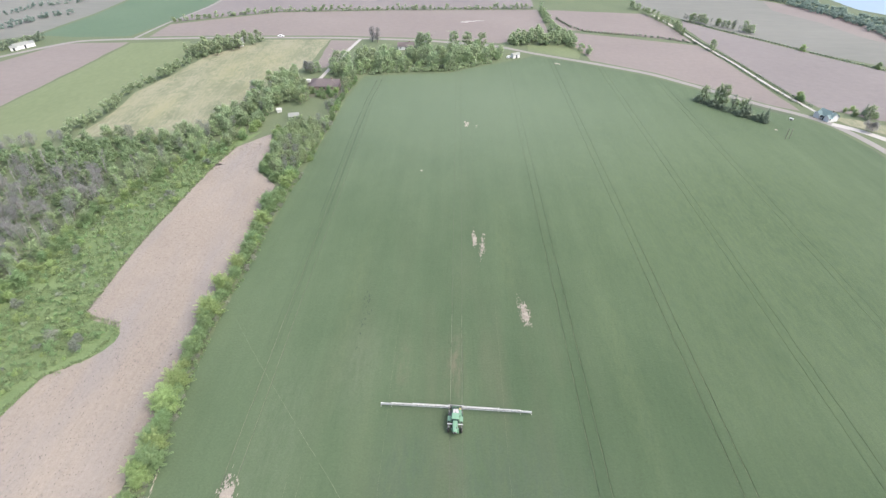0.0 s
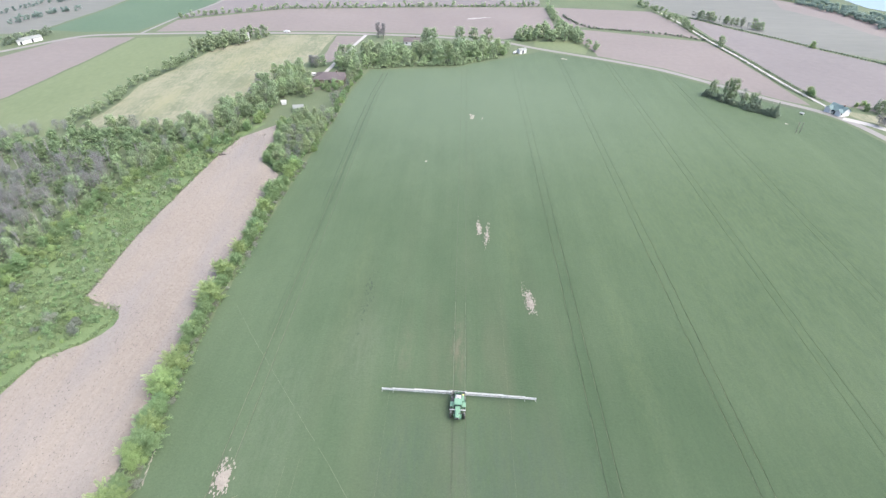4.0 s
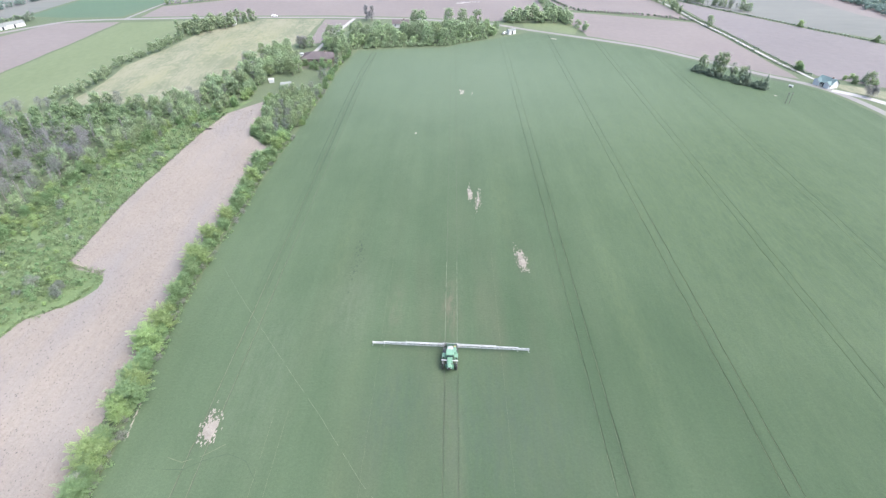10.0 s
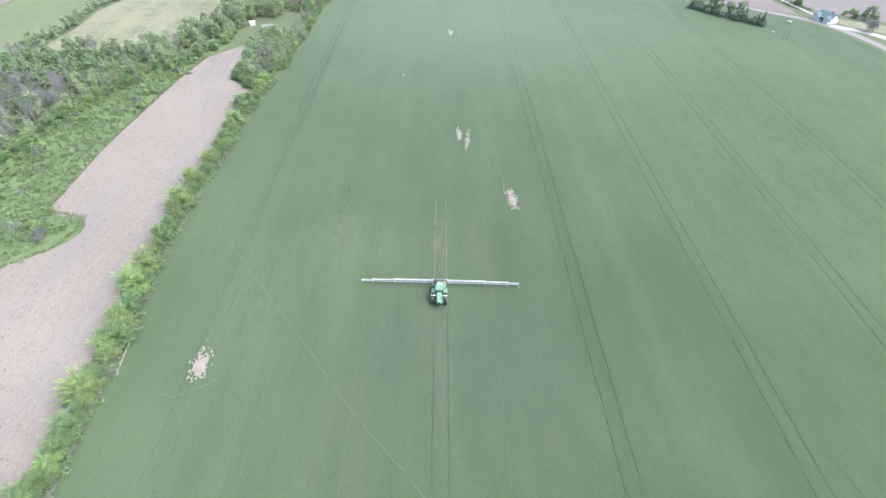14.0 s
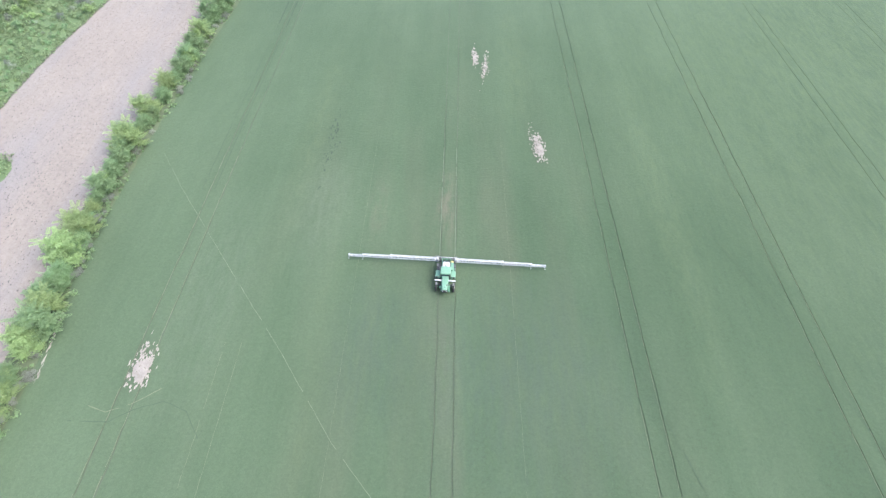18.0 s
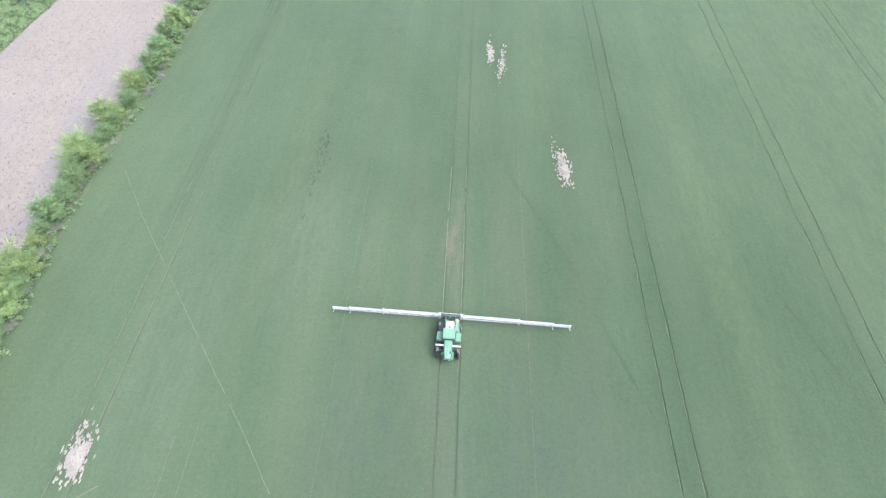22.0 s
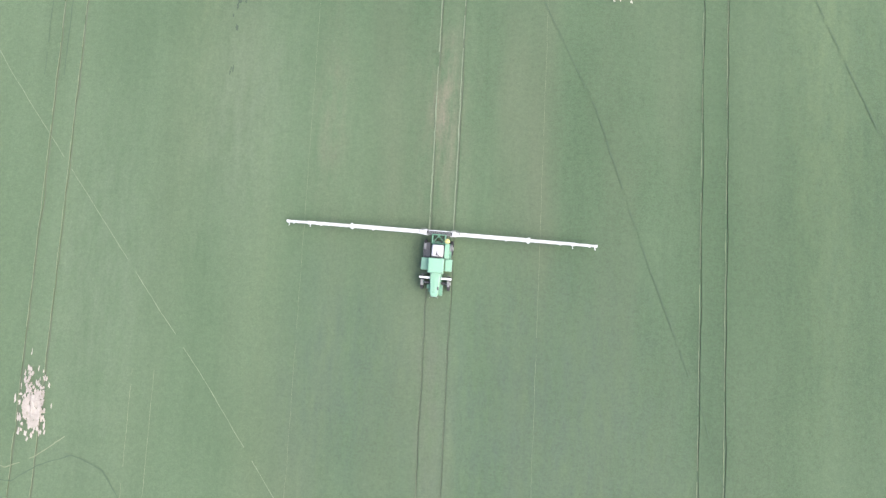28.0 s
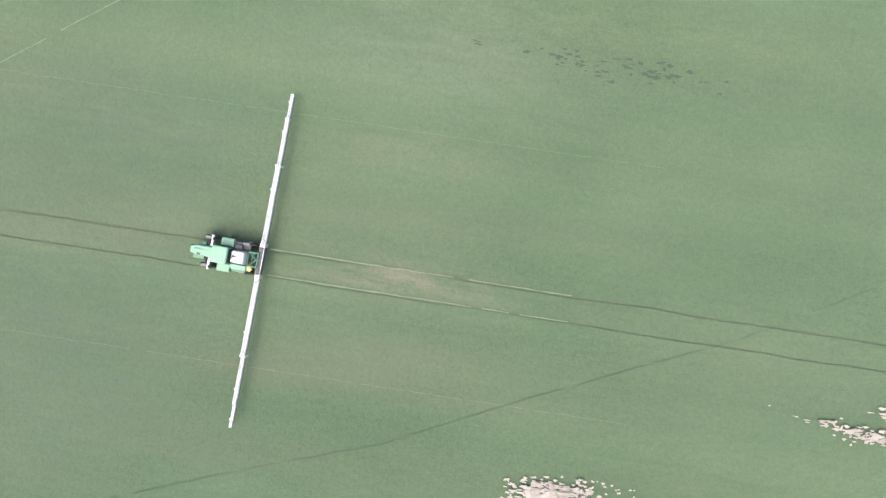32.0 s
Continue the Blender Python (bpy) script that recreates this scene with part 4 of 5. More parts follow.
# woodland on the far side of the narrow field
WOOD = [(-126, 100), (-129, 127), (-129, 142), (-127, 158), (-122, 176), (-112, 205), (-98, 222), (-98, 248), (-112, 236), (-135, 229), (-160, 223), (-180, 208), (-225, 196), (-225, 100)]
wood_spots = rand_in(WOOD, 330, rng, 4.3)
FRONT = [(-126, 60), (-126, 100), (-129, 127), (-129, 142), (-127, 158), (-122, 176), (-112, 205), (-98, 222), (-92, 250)]


def behind(p):
    """How far a place lies behind the wood's front edge."""
    return min((Vector(p) - Vector(a).lerp(Vector(b), k / 8)).length for a, b in zip(FRONT, FRONT[1:]) for k in range(9))


front = [p for p in wood_spots if behind(p) < 5]
near_edge = [p for p in wood_spots if 5 <= behind(p) < 11 or p[1] > 216 and p not in front]
deep = [p for p in wood_spots if p not in front and p not in near_edge and p[1] <= 192]
far_end = [p for p in wood_spots if p not in front and p not in near_edge and p[1] > 192]
plant(front, BROAD + LIGHT, [3, 3, 3, 3, 3], 0.45, 0.8)
plant(along(FRONT[1:], 2.2, rng, 2.6), BUSH, [3, 3, 3], 0.6, 1.1)
plant([p for p in near_edge if p[1] > 190], BROAD + LIGHT + GREYT, [3, 3, 3, 3, 3, 1, 1], 0.65, 0.95)
plant([p for p in near_edge if p[1] <= 190], BROAD + LIGHT + GREYT + BARE, [1.5, 1.5, 1.5, 1, 1, 4, 4, 2, 2, 2], 0.65, 0.9)
LINK = [(-112, 236), (-93, 246), (-90, 256), (-92, 264), (-100, 276), (-107, 266), (-118, 250)]
plant(rand_in(LINK, 24, rng, 3.6), BROAD + LIGHT + GREYT, [3, 3, 3, 3, 3, 1, 1], 0.6, 0.95)
thicket("undergrowth", rand_in(LINK, 60, rng, 2.2), 1.0, 2.6, 1.6, M_LEAF, "leafy bushes between the wood and the garden", "bushes", 70, 0.36, 4, 0.0, 9, False)
thicket("woodland", far_end, 5.5, 8.0, 0.75, M_LEAF_WOOD, "fresh green trees at the end of the wood", leaves=1100, leaf=0.22, lumps=28, base=0.0, seed=2)
thicket("woodland", deep[::5], 6.0, 8.5, 0.72, M_LEAF_WOOD, "dull green woodland trees in leaf", leaves=1200, leaf=0.22, lumps=28, seed=3)
thicket("woodland", deep[1::5], 6.0, 8.5, 0.6, M_LEAF_GREY, "grey-green woodland coming into leaf", leaves=500, leaf=0.2, lumps=22, base=0.15, seed=4, core=False)
thicket("woodland", deep[2::5] + deep[3::5] + deep[4::5] + rand_in([(-131, 60), (-133, 142), (-131, 178), (-150, 194), (-185, 196), (-220, 190), (-225, 60)], 130, rng, 5.0), 6.0, 8.8, 0.7, M_HAZE, "leafless woodland with fine grey twigs", leaves=1300, leaf=0.16, lumps=26, base=0.2, seed=14, core=False)
plant([p for p in rand_in(WOOD, 230, rng, 3.0) if p[1] < 200], BARE, [1, 1, 1], 0.6, 0.9)
thicket("undergrowth", rand_in(WOOD, 760, rng, 2.1), 1.0, 3.0, 1.6, M_LEAF_WOOD, "leafy undergrowth at the foot of the wood", "bushes", 70, 0.4, 4, 0.0, 5, False)

# meadow shrubs
MEADOW = [(-95, 220), (-99, 198), (-102, 167), (-103, 142), (-103, 109), (-90, 102), (-93, 93), (-101, 86), (-112, 40), (-145, 40), (-135, 110), (-128, 140), (-124, 170), (-110, 206)]
plant(rand_in(MEADOW, 170, rng, 2.6), SHRUB, [3, 7, 2, 1.5], 0.4, 0.9, (0.6, 0.9))
thicket("undergrowth", rand_in(MEADOW, 380, rng, 1.8), 0.5, 1.7, 2.0, M_WEED, "low light green shrubs and brambles", "bushes", 110, 0.2, 6, 0.0, 26, False)
thicket("undergrowth", rand_in(MEADOW, 300, rng, 1.9), 0.5, 1.3, 1.9, M_LEAF, "low green brambles in the meadow", "bushes", 100, 0.2, 6, 0.0, 27, False)
plant([p for p in rand_in(MEADOW, 260, rng, 2.0) if p[0] < -116 or p[1] > 165][:90], SHRUB, [4, 5, 1, 0.5], 0.7, 1.3, (0.8, 1.1))
weeds = [(x + rng.gauss(0, 1.2), y + rng.gauss(0, 1.2)) for x, y in rand_in(MEADOW, 420, rng, 1.6) for _ in range(7)]
thicket("undergrowth", weeds[::3], 0.35, 0.9, 2.8, M_WEED, "rank green weeds and low brambles", "bushes", 64, 0.17, 4, 0.0, 6, False, False)
thicket("undergrowth", weeds[1::3] + weeds[2::3], 0.25, 0.8, 2.6, M_WEED, "pale green weeds in the meadow", "bushes", 50, 0.17, 4, 0.0, 16, False, False)
BANK = [(-94.4, 222), (-97.8, 201), (-100, 167), (-101.5, 142.5), (-100.3, 108.5), (-96.5, 106), (-88, 104.2), (-86.6, 98), (-90.2, 90), (-98, 83.8), (-99.6, 76), (-103, 50)]
thicket("undergrowth", along([(p[0] - 0.7, p[1]) for p in BANK], 0.3, rng, 0.9), 0.3, 0.7, 1.8, M_WEED, "weedy bank along the tilled strip", "bushes", 16, 0.16, 3, 0.0, 17, False)
plant([(-96, 97), (-99, 99), (-103, 97), (-106, 101), (-95, 94), (-92, 98), (-101, 94)], BRUSH + SHRUB, [2, 2, 2, 1, 0], 0.9, 1.3)

# flat dark ribbon in place of the ditch's shadow below the bank
ribbon("bank_edge", [(x - 0.3, y) for x, y in BANK[:5]], 0.6, 0.045, M_WORN_AND_SHADE, "dark strip painted as ditch shade along the tilled strip's bank", "bank", 0.15)


def brush_heap(x, y):
    r = random.Random(31)
    top = new("brush_heap")
    top.matrix_basis = pose(x, y, 0.03)
    bm = bmesh.new()
    for _ in range(46):
        a, k = r.uniform(0, 6.28), r.uniform(0, 1.5)
        c = Vector((math.cos(a) * k * 1.5, math.sin(a) * k * 0.6, 0.1 + 0.35 * (1 - k / 1.5) * r.random()))
        b = r.uniform(-0.5, 0.5)
        d = Vector((math.cos(b), math.sin(b), r.uniform(-0.1, 0.15))) * r.uniform(0.4, 1.0)
        rod(bm, c - d, c + d, 0.05, 0.025, 4)
    part("sticks", bm, M_STICKS, top)
    bm = bmesh.new()
    lump_core(bm, [(0, 0, 0.0, 1.2, 0.28), (0.9, 0.15, 0.0, 0.8, 0.2), (-1.0, -0.1, 0.0, 0.7, 0.2)], 1.0)
    part("soil_lump", bm, M_STICKS, top)
    return tagged(top, "low dark heap of sticks on the tilled soil", "brush heap")


brush_heap(-96.9, 202.4)

# hedge between the narrow field and the crop
HEDGE = [(-61, 196), (-62.5, 186), (-64, 160), (-63, 133), (-64.5, 110), (-63.5, 89), (-60.5, 61), (-59, 40), (-58, 24), (-56, 0), (-54.5, -40)]
for x, y in along([(p[0] + 0.2, p[1]) for p in HEDGE], 2.2, rng, 1.0):
    thin = noise.noise((0, y * 0.09, 4))
    s = rng.uniform(0.6, 1.1) * (0.6 if thin < -0.15 else 1.05)
    rng.choices(BUSH, [4, 2, 4])[0].put(x, y, s, rng.uniform(0, 6.28), rng.uniform(0.8, 1.15))
for x, y in along([(p[0], p[1]) for p in HEDGE], 9.5, rng, 1.2):
    rng.choices(BUSH, [3, 4, 3])[0].put(x, y, rng.uniform(1.2, 1.65), rng.uniform(0, 6.28), rng.uniform(0.85, 1.1))
for x, y in along([(p[0] + 2.4, p[1]) for p in HEDGE], 2.4, rng, 0.7):
    if noise.noise((3, y * 0.07, 9)) > -0.1:
        BRUSH[0].put(x, y, rng.uniform(0.4, 0.75), rng.uniform(0, 6.28), 0.7)
thicket("undergrowth", along([(p[0] + 0.6, p[1]) for p in HEDGE], 0.35, rng, 3.0), 0.4, 1.3, 1.8, M_LEAF, "weeds and brambles along the hedge", "bushes", 50, 0.18, 4, 0.0, 7, False)
WHITEBUSH.put(-60.0, 43, 0.9, 1.0)
for x, y in ((-66.5, 116), (-65.0, 172)):
    BARE[0].put(x, y, 0.5, x, 1.0)

plant(along([(-80, 240), (-76, 216), (-76, 199), (-66.5, 188)], 1.9, rng, 0.8), BUSH, [3, 2, 3], 0.55, 0.95)

# copse between the hedge and the houses
COPSE = [(-75, 203), (-67, 191), (-60, 200), (-57.5, 235), (-58, 250), (-72, 249), (-79, 240)]
plant(rand_in(COPSE, 60, rng, 3.0), BROAD + LIGHT + GREYT, [2, 2, 2, 6, 6, 2, 2], 0.5, 0.75)
thicket("undergrowth", rand_in(COPSE, 110, rng, 2.0), 1.2, 2.6, 1.6, M_LEAF, "leafy undergrowth of the copse", "bushes", 70, 0.36, 4, 0.0, 8, False)
plant(along([(-58.5, 205), (-57, 240), (-57.5, 285), (-54, 322)], 4, rng, 0.8), BUSH + BRUSH, [2, 2, 2, 3], 0.5, 0.9)
GARDEN = [(-104, 264), (-90, 271), (-86, 285), (-86, 304), (-92, 322), (-100, 312), (-106, 285)]
plant(rand_in(GARDEN, 34, rng, 3.6), BROAD + LIGHT + GREYT, [3, 3, 3, 4, 4, 1, 1], 0.75, 1.05)
thicket("woodland", [(-98, 271), (-104, 266), (-106, 283), (-108, 289), (-84.5, 327), (-88, 330)], 6.5, 9, 0.6, M_HAZE, "leafless grey trees beside the garden", leaves=1500, leaf=0.26, lumps=26, base=0.1, seed=45, core=False)
plant([(-84, 328), (-81, 331), (-88, 332)], BROAD, [1, 1, 1], 0.6, 0.8)
plant([(-91, 274), (-86, 279), (-94, 268), (-84, 286), (-87, 292)], BROAD + LIGHT, [2, 2, 2, 2, 2], 0.7, 0.95)
plant([(-58.5, 300), (-57, 308), (-58, 292), (-56, 316), (-60, 322), (-63, 326)], LIGHT + BROAD + GREYT, [2, 2, 1, 1, 1, 1, 1], 0.5, 0.85)
plant([(-66, 293), (-70, 292), (-76, 293), (-62, 292), (-64, 288), (-67.5, 285), (-71, 288)], BUSH, [1, 1, 1], 0.75, 1.05)
plant([(-78.5, 275), (-81, 280), (-76.5, 281)], LIGHT, [1, 1], 0.85, 1.0)
plant([(-60, 270), (-62.5, 275), (-59, 280), (-61, 264)], GREYT + BUSH, [2, 2, 1, 1, 1], 0.5, 0.8)
plant(along([(-60, 262), (-59.5, 285), (-58, 300)], 2.6, rng, 1.6), BRUSH + BUSH + GREYT, [4, 1, 1, 1, 0.6, 0.6], 0.35, 0.7)
plant([(-80, 286), (-83, 293), (-81, 297)], BROAD + LIGHT, [2, 2, 2, 1, 1], 0.7, 0.95)

# grove behind the crop
GROVE = [(-71, 322), (-57, 318), (-53, 330), (-20, 339), (3, 341), (16, 352), (33, 364), (38, 376), (22, 384), (-2, 374), (-22, 366), (-46, 362), (-66, 352), (-74, 338)]
plant(rand_in(GROVE, 46, rng, 5.6), BROAD + LIGHT, [3, 3, 3, 2, 2], 0.8, 1.35)
thicket("woodland", rand_in(GROVE, 44, rng, 4.6), 5, 8.5, 0.85, M_TREE_LIGHT, "smaller light green trees filling the grove", leaves=700, leaf=0.24, lumps=26, base=0.0, seed=41)
thicket("undergrowth", rand_in(GROVE, 150, rng, 2.6) + along([(-54, 327), (-20, 337), (3, 339.5), (15, 349), (31, 360)], 2.0, rng, 0.8), 1.5, 4.0, 1.3, M_TREE, "leafy undergrowth at the edge of the grove", "bushes", 110, 0.34, 6, 0.0, 10, False)
plant([(-20, 392), (-15, 388), (4, 392), (14, 388), (24, 392)], BROAD, [1, 1, 1], 1.2, 1.6)
thicket("woodland", [(-56, 404), (-52, 402)], 10, 13, 0.5, M_HAZE, "broad leafless grey trees beside the back road", leaves=2200, leaf=0.30, lumps=26, base=0.0, seed=46, core=False)
thicket("woodland", rand_in([(42, 404), (96, 402), (100, 384), (94, 412), (84, 430), (44, 414)], 30, rng, 4.0), 7, 12, 0.8, M_TREE, "clump of green trees behind the road", leaves=600, leaf=0.28, lumps=24, base=0.0, seed=42)

# field hedges further off
hedgerow([(-177, 222), (-175.5, 259), (-178.5, 287), (-171, 315), (-166, 357), (-158, 374)], 2.2, 2.0, 2.5, 7.2, 0.85, M_TREE, "tall uneven field hedge of trees and bushes", 21, 320)
thicket("woodland", along([(-178, 222), (-200, 205), (-235, 196)], 3.0, rng, 3.0), 5.5, 8, 0.7, M_HAZE, "grey half-bare trees along the wood's edge", leaves=900, leaf=0.2, lumps=22, base=0.15, seed=22, core=False)
thicket("woodland", rand_in([(-174, 352), (-160, 352), (-140, 385), (-132, 400), (-142, 404), (-168, 378)], 28, rng, 4.2), 7, 11.5, 0.75, M_TREE, "clump of green trees round a farmhouse", leaves=560, leaf=0.28, lumps=24, base=0.0, seed=43)
hedgerow([(-225, 444), (-191, 470), (-149, 492), (-51, 510), (78, 529)], 2.4, 1.2, 1.5, 6.5, 0.8, M_TREE, "distant hedge with scattered trees", 23, 150, 0.6)
hedgerow([(92, 490), (100, 460), (110, 448), (135, 442), (164, 435), (189, 419)], 1.8, 0.6, 0.6, 2.2, 1.2, M_LEAF_DARK, "low distant field hedge", 24, 120, 0.5)
hedgerow([(98, 378), (92, 412), (84, 446), (83, 520)], 3.4, 2.0, 4, 9, 0.75, M_TREE, "tall field hedge running away from the road", 25, 260, 0.5)
hedgerow([(172, 545), (181, 511), (187, 466), (189, 440)], 3.2, 2.4, 4, 8, 0.75, M_TREE, "tree row along the gravel lane", 26, 220, 0.55)
hedgerow([(202, 497), (224, 463), (246, 433), (270, 397), (293, 366), (330, 326)], 1.8, 0.6, 0.4, 1.5, 1.2, M_LEAF_DARK, "low distant hedge between fields", 27, 120, 0.5, ((208, 492), (270, 399), (288, 374)))
plant(along([(203, 497), (214, 489), (228, 478), (243, 459), (247, 452)], 3.6, rng, 0.8), BROAD + GREYT, [2, 2, 2, 1, 1], 0.55, 0.95)
plant([(193.5, 402)], BROAD, [1, 1, 1], 0.85, 0.95)
for k, side in enumerate((-2.7, 2.7)):
    hedgerow([(189 + side, 462), (191 + side, 424), (197 + side, 375), (201 + side, 316), (204.8 + side, 291)], 1.5, 0.3, 0.4, 1.5, 1.4, M_LEAF_DARK, "low bushes along the gravel lane", 28 + k, 60, 0.3)
plant([(206, 301), (206.5, 304), (262, 407), (292, 367), (312, 346)], BUSH, [1, 1, 1], 0.9, 1.1)
hedgerow([(-303, 362), (-298, 372), (-295, 384)], 2.2, 1.0, 3, 6, 0.85, M_TREE, "trees behind the white farm", 33, 160, 0.5)
hedgerow([(-368, 440), (-364, 470), (-361, 488), (-329, 513)], 3.4, 2.4, 2.5, 5, 0.85, M_LEAF_FAR_HAZE, "distant trees between pale fields", 34, 120, 0.6)
hedgerow([(-338, 413), (-334, 432), (-333, 448), (-316, 465)], 2.0, 2.6, 2.5, 6, 0.85, M_LEAF_FAR_HAZE, "distant trees between pale fields", 31, 150, 0.6)
hedgerow([(-303, 352), (-301, 362), (-297, 375), (-290, 388)], 2.0, 1.6, 4, 7, 0.85, M_LEAF_DARK, "dark trees round the white farm", 32, 200, 0.5)

# dark clump by the road
DARKBUSH = Stand(tree("bush", 4, 4.6, M_LEAF_DARK, 24, 700, 0.3, 9, base=-0.05, label="dark evergreen bush in a dense row"), "evergreen row")
for k in range(30):
    u = k / 29
    DARKBUSH.put(143.5 + 25.5 * u + rng.uniform(-1.5, 1.0), 296 - 30.5 * u + rng.uniform(-0.8, 1.5), rng.uniform(0.75, 1.05), k, rng.uniform(0.8, 1.1))
plant([(153, 290), (155.5, 288.5)], BROAD, [1, 1, 1], 0.95, 1.05, (1.3, 1.45))
plant([(159, 284)], GREYT, [1, 1], 0.8, 0.9, (1.0, 1.1))
plant([(161, 285), (148, 296), (163, 280)], BROAD, [1, 1, 1], 0.7, 0.95)
for x, y, k in ((163, 277, 1.0), (164.5, 275.5, 0.85), (169.5, 266.5, 0.95), (167.5, 268, 0.7)):
    CONIFER[round(x) % 2].put(x, y, k, x, 1.0)
GREYT[0].put(172, 292, 0.6, 1.0, 0.9)

# by the white house
thicket("woodland", [(217.5, 258), (219, 256.5)], 6, 7.5, 0.85, M_HAZE, "leafless dark grey tree beside the gravel yard", leaves=1500, leaf=0.26, lumps=20, base=0.15, seed=47, core=False)
plant([(222, 285), (227, 287), (232, 283), (229, 275), (236, 268), (241, 272), (246, 266), (224, 279), (234, 277), (250, 262)], BUSH + BROAD, [2, 2, 2, 1, 1, 1], 0.6, 0.95)
CONIFER[0].put(230, 281, 0.75, 2.0)
CONIFER[1].put(234, 280, 0.6, 1.0)


def far_wood():
    bm = bmesh.new()
    r = random.Random(5)
    for x, y in along([(320, 640), (338, 566), (354, 514), (357, 464), (352, 420)], 3.2, r, 4) + along([(346, 610), (345, 562), (362, 512), (372, 462), (400, 410)], 4, r, 5) + along([(366, 620), (360, 565), (378, 520), (390, 470), (425, 420)], 4, r, 6):
        rad = r.uniform(1.5, 2.8)
        ls = [(x + r.gauss(0, 1.5), y + r.gauss(0, 1.5), rad * r.uniform(0.7, 1.5), rad * r.uniform(0.6, 1), rad * r.uniform(0.6, 1)) for _ in range(4)]
        lump_core(bm, ls, 0.7)
        leaf_cloud(bm, ls, 150, 0.6, r)
    return tagged(obj("far_woods", bm, M_LEAF_FAR_HAZE), "dark distant woods along the lake shore", "woods", kind="stuff")


far_wood()


# ---- buildings ----
def house(name, x, y, turn, w, d, h, roof_h, wall_m, roof_m, label, gables=(), over=0.5, hip=0.0, windows=3, doors=1):
    """A house along x: walls, a pitched roof, windows and doors; gables are cross wings (offset, width, length)."""
    top = new(name)
    top.matrix_basis = pose(x, y, 0, 0, 0, turn)

    def block(w, d, h, rh, ox, oy, along_x, n):
        bm = bmesh.new()
        box(bm, ox - w / 2, ox + w / 2, oy - d / 2, oy + d / 2, 0, h)
        if not hip:
            for s in (-1, 1):
                if along_x:
                    q = [(ox + s * w / 2, oy - d / 2, h), (ox + s * w / 2, oy + d / 2, h), (ox + s * w / 2, oy, h + rh)]
                else:
                    q = [(ox - w / 2, oy + s * d / 2, h), (ox + w / 2, oy + s * d / 2, h), (ox, oy + s * d / 2, h + rh)]
                bm.faces.new([bm.verts.new(p) for p in q])
        part("wall", bm, wall_m, top)
        bm = bmesh.new()
        a, b = (w / 2 + over, d / 2 + over) if along_x else (d / 2 + over, w / 2 + over)
        drop = over * rh / (b - over)
        pts = [(-a, -b, h - drop), (a, -b, h - drop), (a, b, h - drop), (-a, b, h - drop), (-a + hip * b, 0, h + rh), (a - hip * b, 0, h + rh)]
        lo = [bm.verts.new(p) for p in pts]
        for f in ((0, 1, 5, 4), (2, 3, 4, 5)) + (((1, 2, 5), (3, 0, 4)) if hip else ()):
            bm.faces.new([lo[i] for i in f])
        bmesh.ops.solidify(bm, geom=bm.faces[:], thickness=-0.18)
        if not along_x:
            bmesh.ops.rotate(bm, verts=bm.verts[:], cent=(0, 0, 0), matrix=Matrix.Rotation(math.pi / 2, 3, "Z"))
        bmesh.ops.translate(bm, verts=bm.verts[:], vec=(ox, oy, 0.1))
        part("roof", bm, roof_m, top)
        for i in range(n):
            u = (i + 0.5) / n
            for s in (-1, 1):
                wx, wy = (ox - w / 2 + w * u, oy + s * (d / 2)) if along_x else (ox + s * w / 2, oy - d / 2 + d * u)
                b1, b2 = bmesh.new(), bmesh.new()
                if along_x:
                    box(b1, wx - 0.6, wx + 0.6, wy - 0.06, wy + 0.06, 0.9, 2.1)
                    box(b2, wx - 0.48, wx + 0.48, wy - 0.09, wy + 0.09, 1.0, 2.0)
                else:
                    box(b1, wx - 0.06, wx + 0.06, wy - 0.6, wy + 0.6, 0.9, 2.1)
                    box(b2, wx - 0.09, wx + 0.09, wy - 0.48, wy + 0.48, 1.0, 2.0)
                win = part("window", b1, M_WHITE, top)
                part("pane", b2, M_WINDOW, win)

    block(w, d, h, roof_h, 0, 0, True, windows)
    for off, gw, gl in gables:
        block(gw, gl, h - 0.02, roof_h * gw / d * 0.95, off, -(d / 2 + gl / 2) + 0.6, False, 1)
    for k in range(doors):
        bm = bmesh.new()
        box(bm, -0.5 + k * 3, 0.5 + k * 3, -d / 2 - 0.08, -d / 2 + 0.05, 0, 2.05, 0.02)
        part("door", bm, M_WINDOW, top)
    bm = bmesh.new()
    box(bm, w * 0.2, w * 0.2 + 0.7, -0.35, 0.35, h + roof_h * 0.5, h + roof_h + 0.8, 0.03)
    part("chimney", bm, M_BRICK, top)
    return tagged(top, label, "house")


house("house", -70.5, 304.5, 2, 17, 13, 2.5, 2.3, M_BRICK, M_ROOF_BROWN, "low brown brick house with a hipped shingle roof", hip=0.85, windows=4)
house("house", 206.3, 274.3, -70, 8.4, 5.4, 2.4, 2.2, M_WHITE, M_ROOF_TEAL, "white clapboard house with a teal metal roof", gables=((-3.2, 3.4, 2.2), (2.6, 3.0, 1.8)), windows=4)
house("house", -150, 385, 15, 8, 6, 2.8, 2.2, M_WHITE, M_ROOF_GREY, "small white farmhouse among trees", windows=2)
house("house", -30, 388, 6, 11, 7, 2.6, 2.0, M_WHITE, M_ROOF_BROWN, "white farmhouse half hidden behind the grove", windows=3)


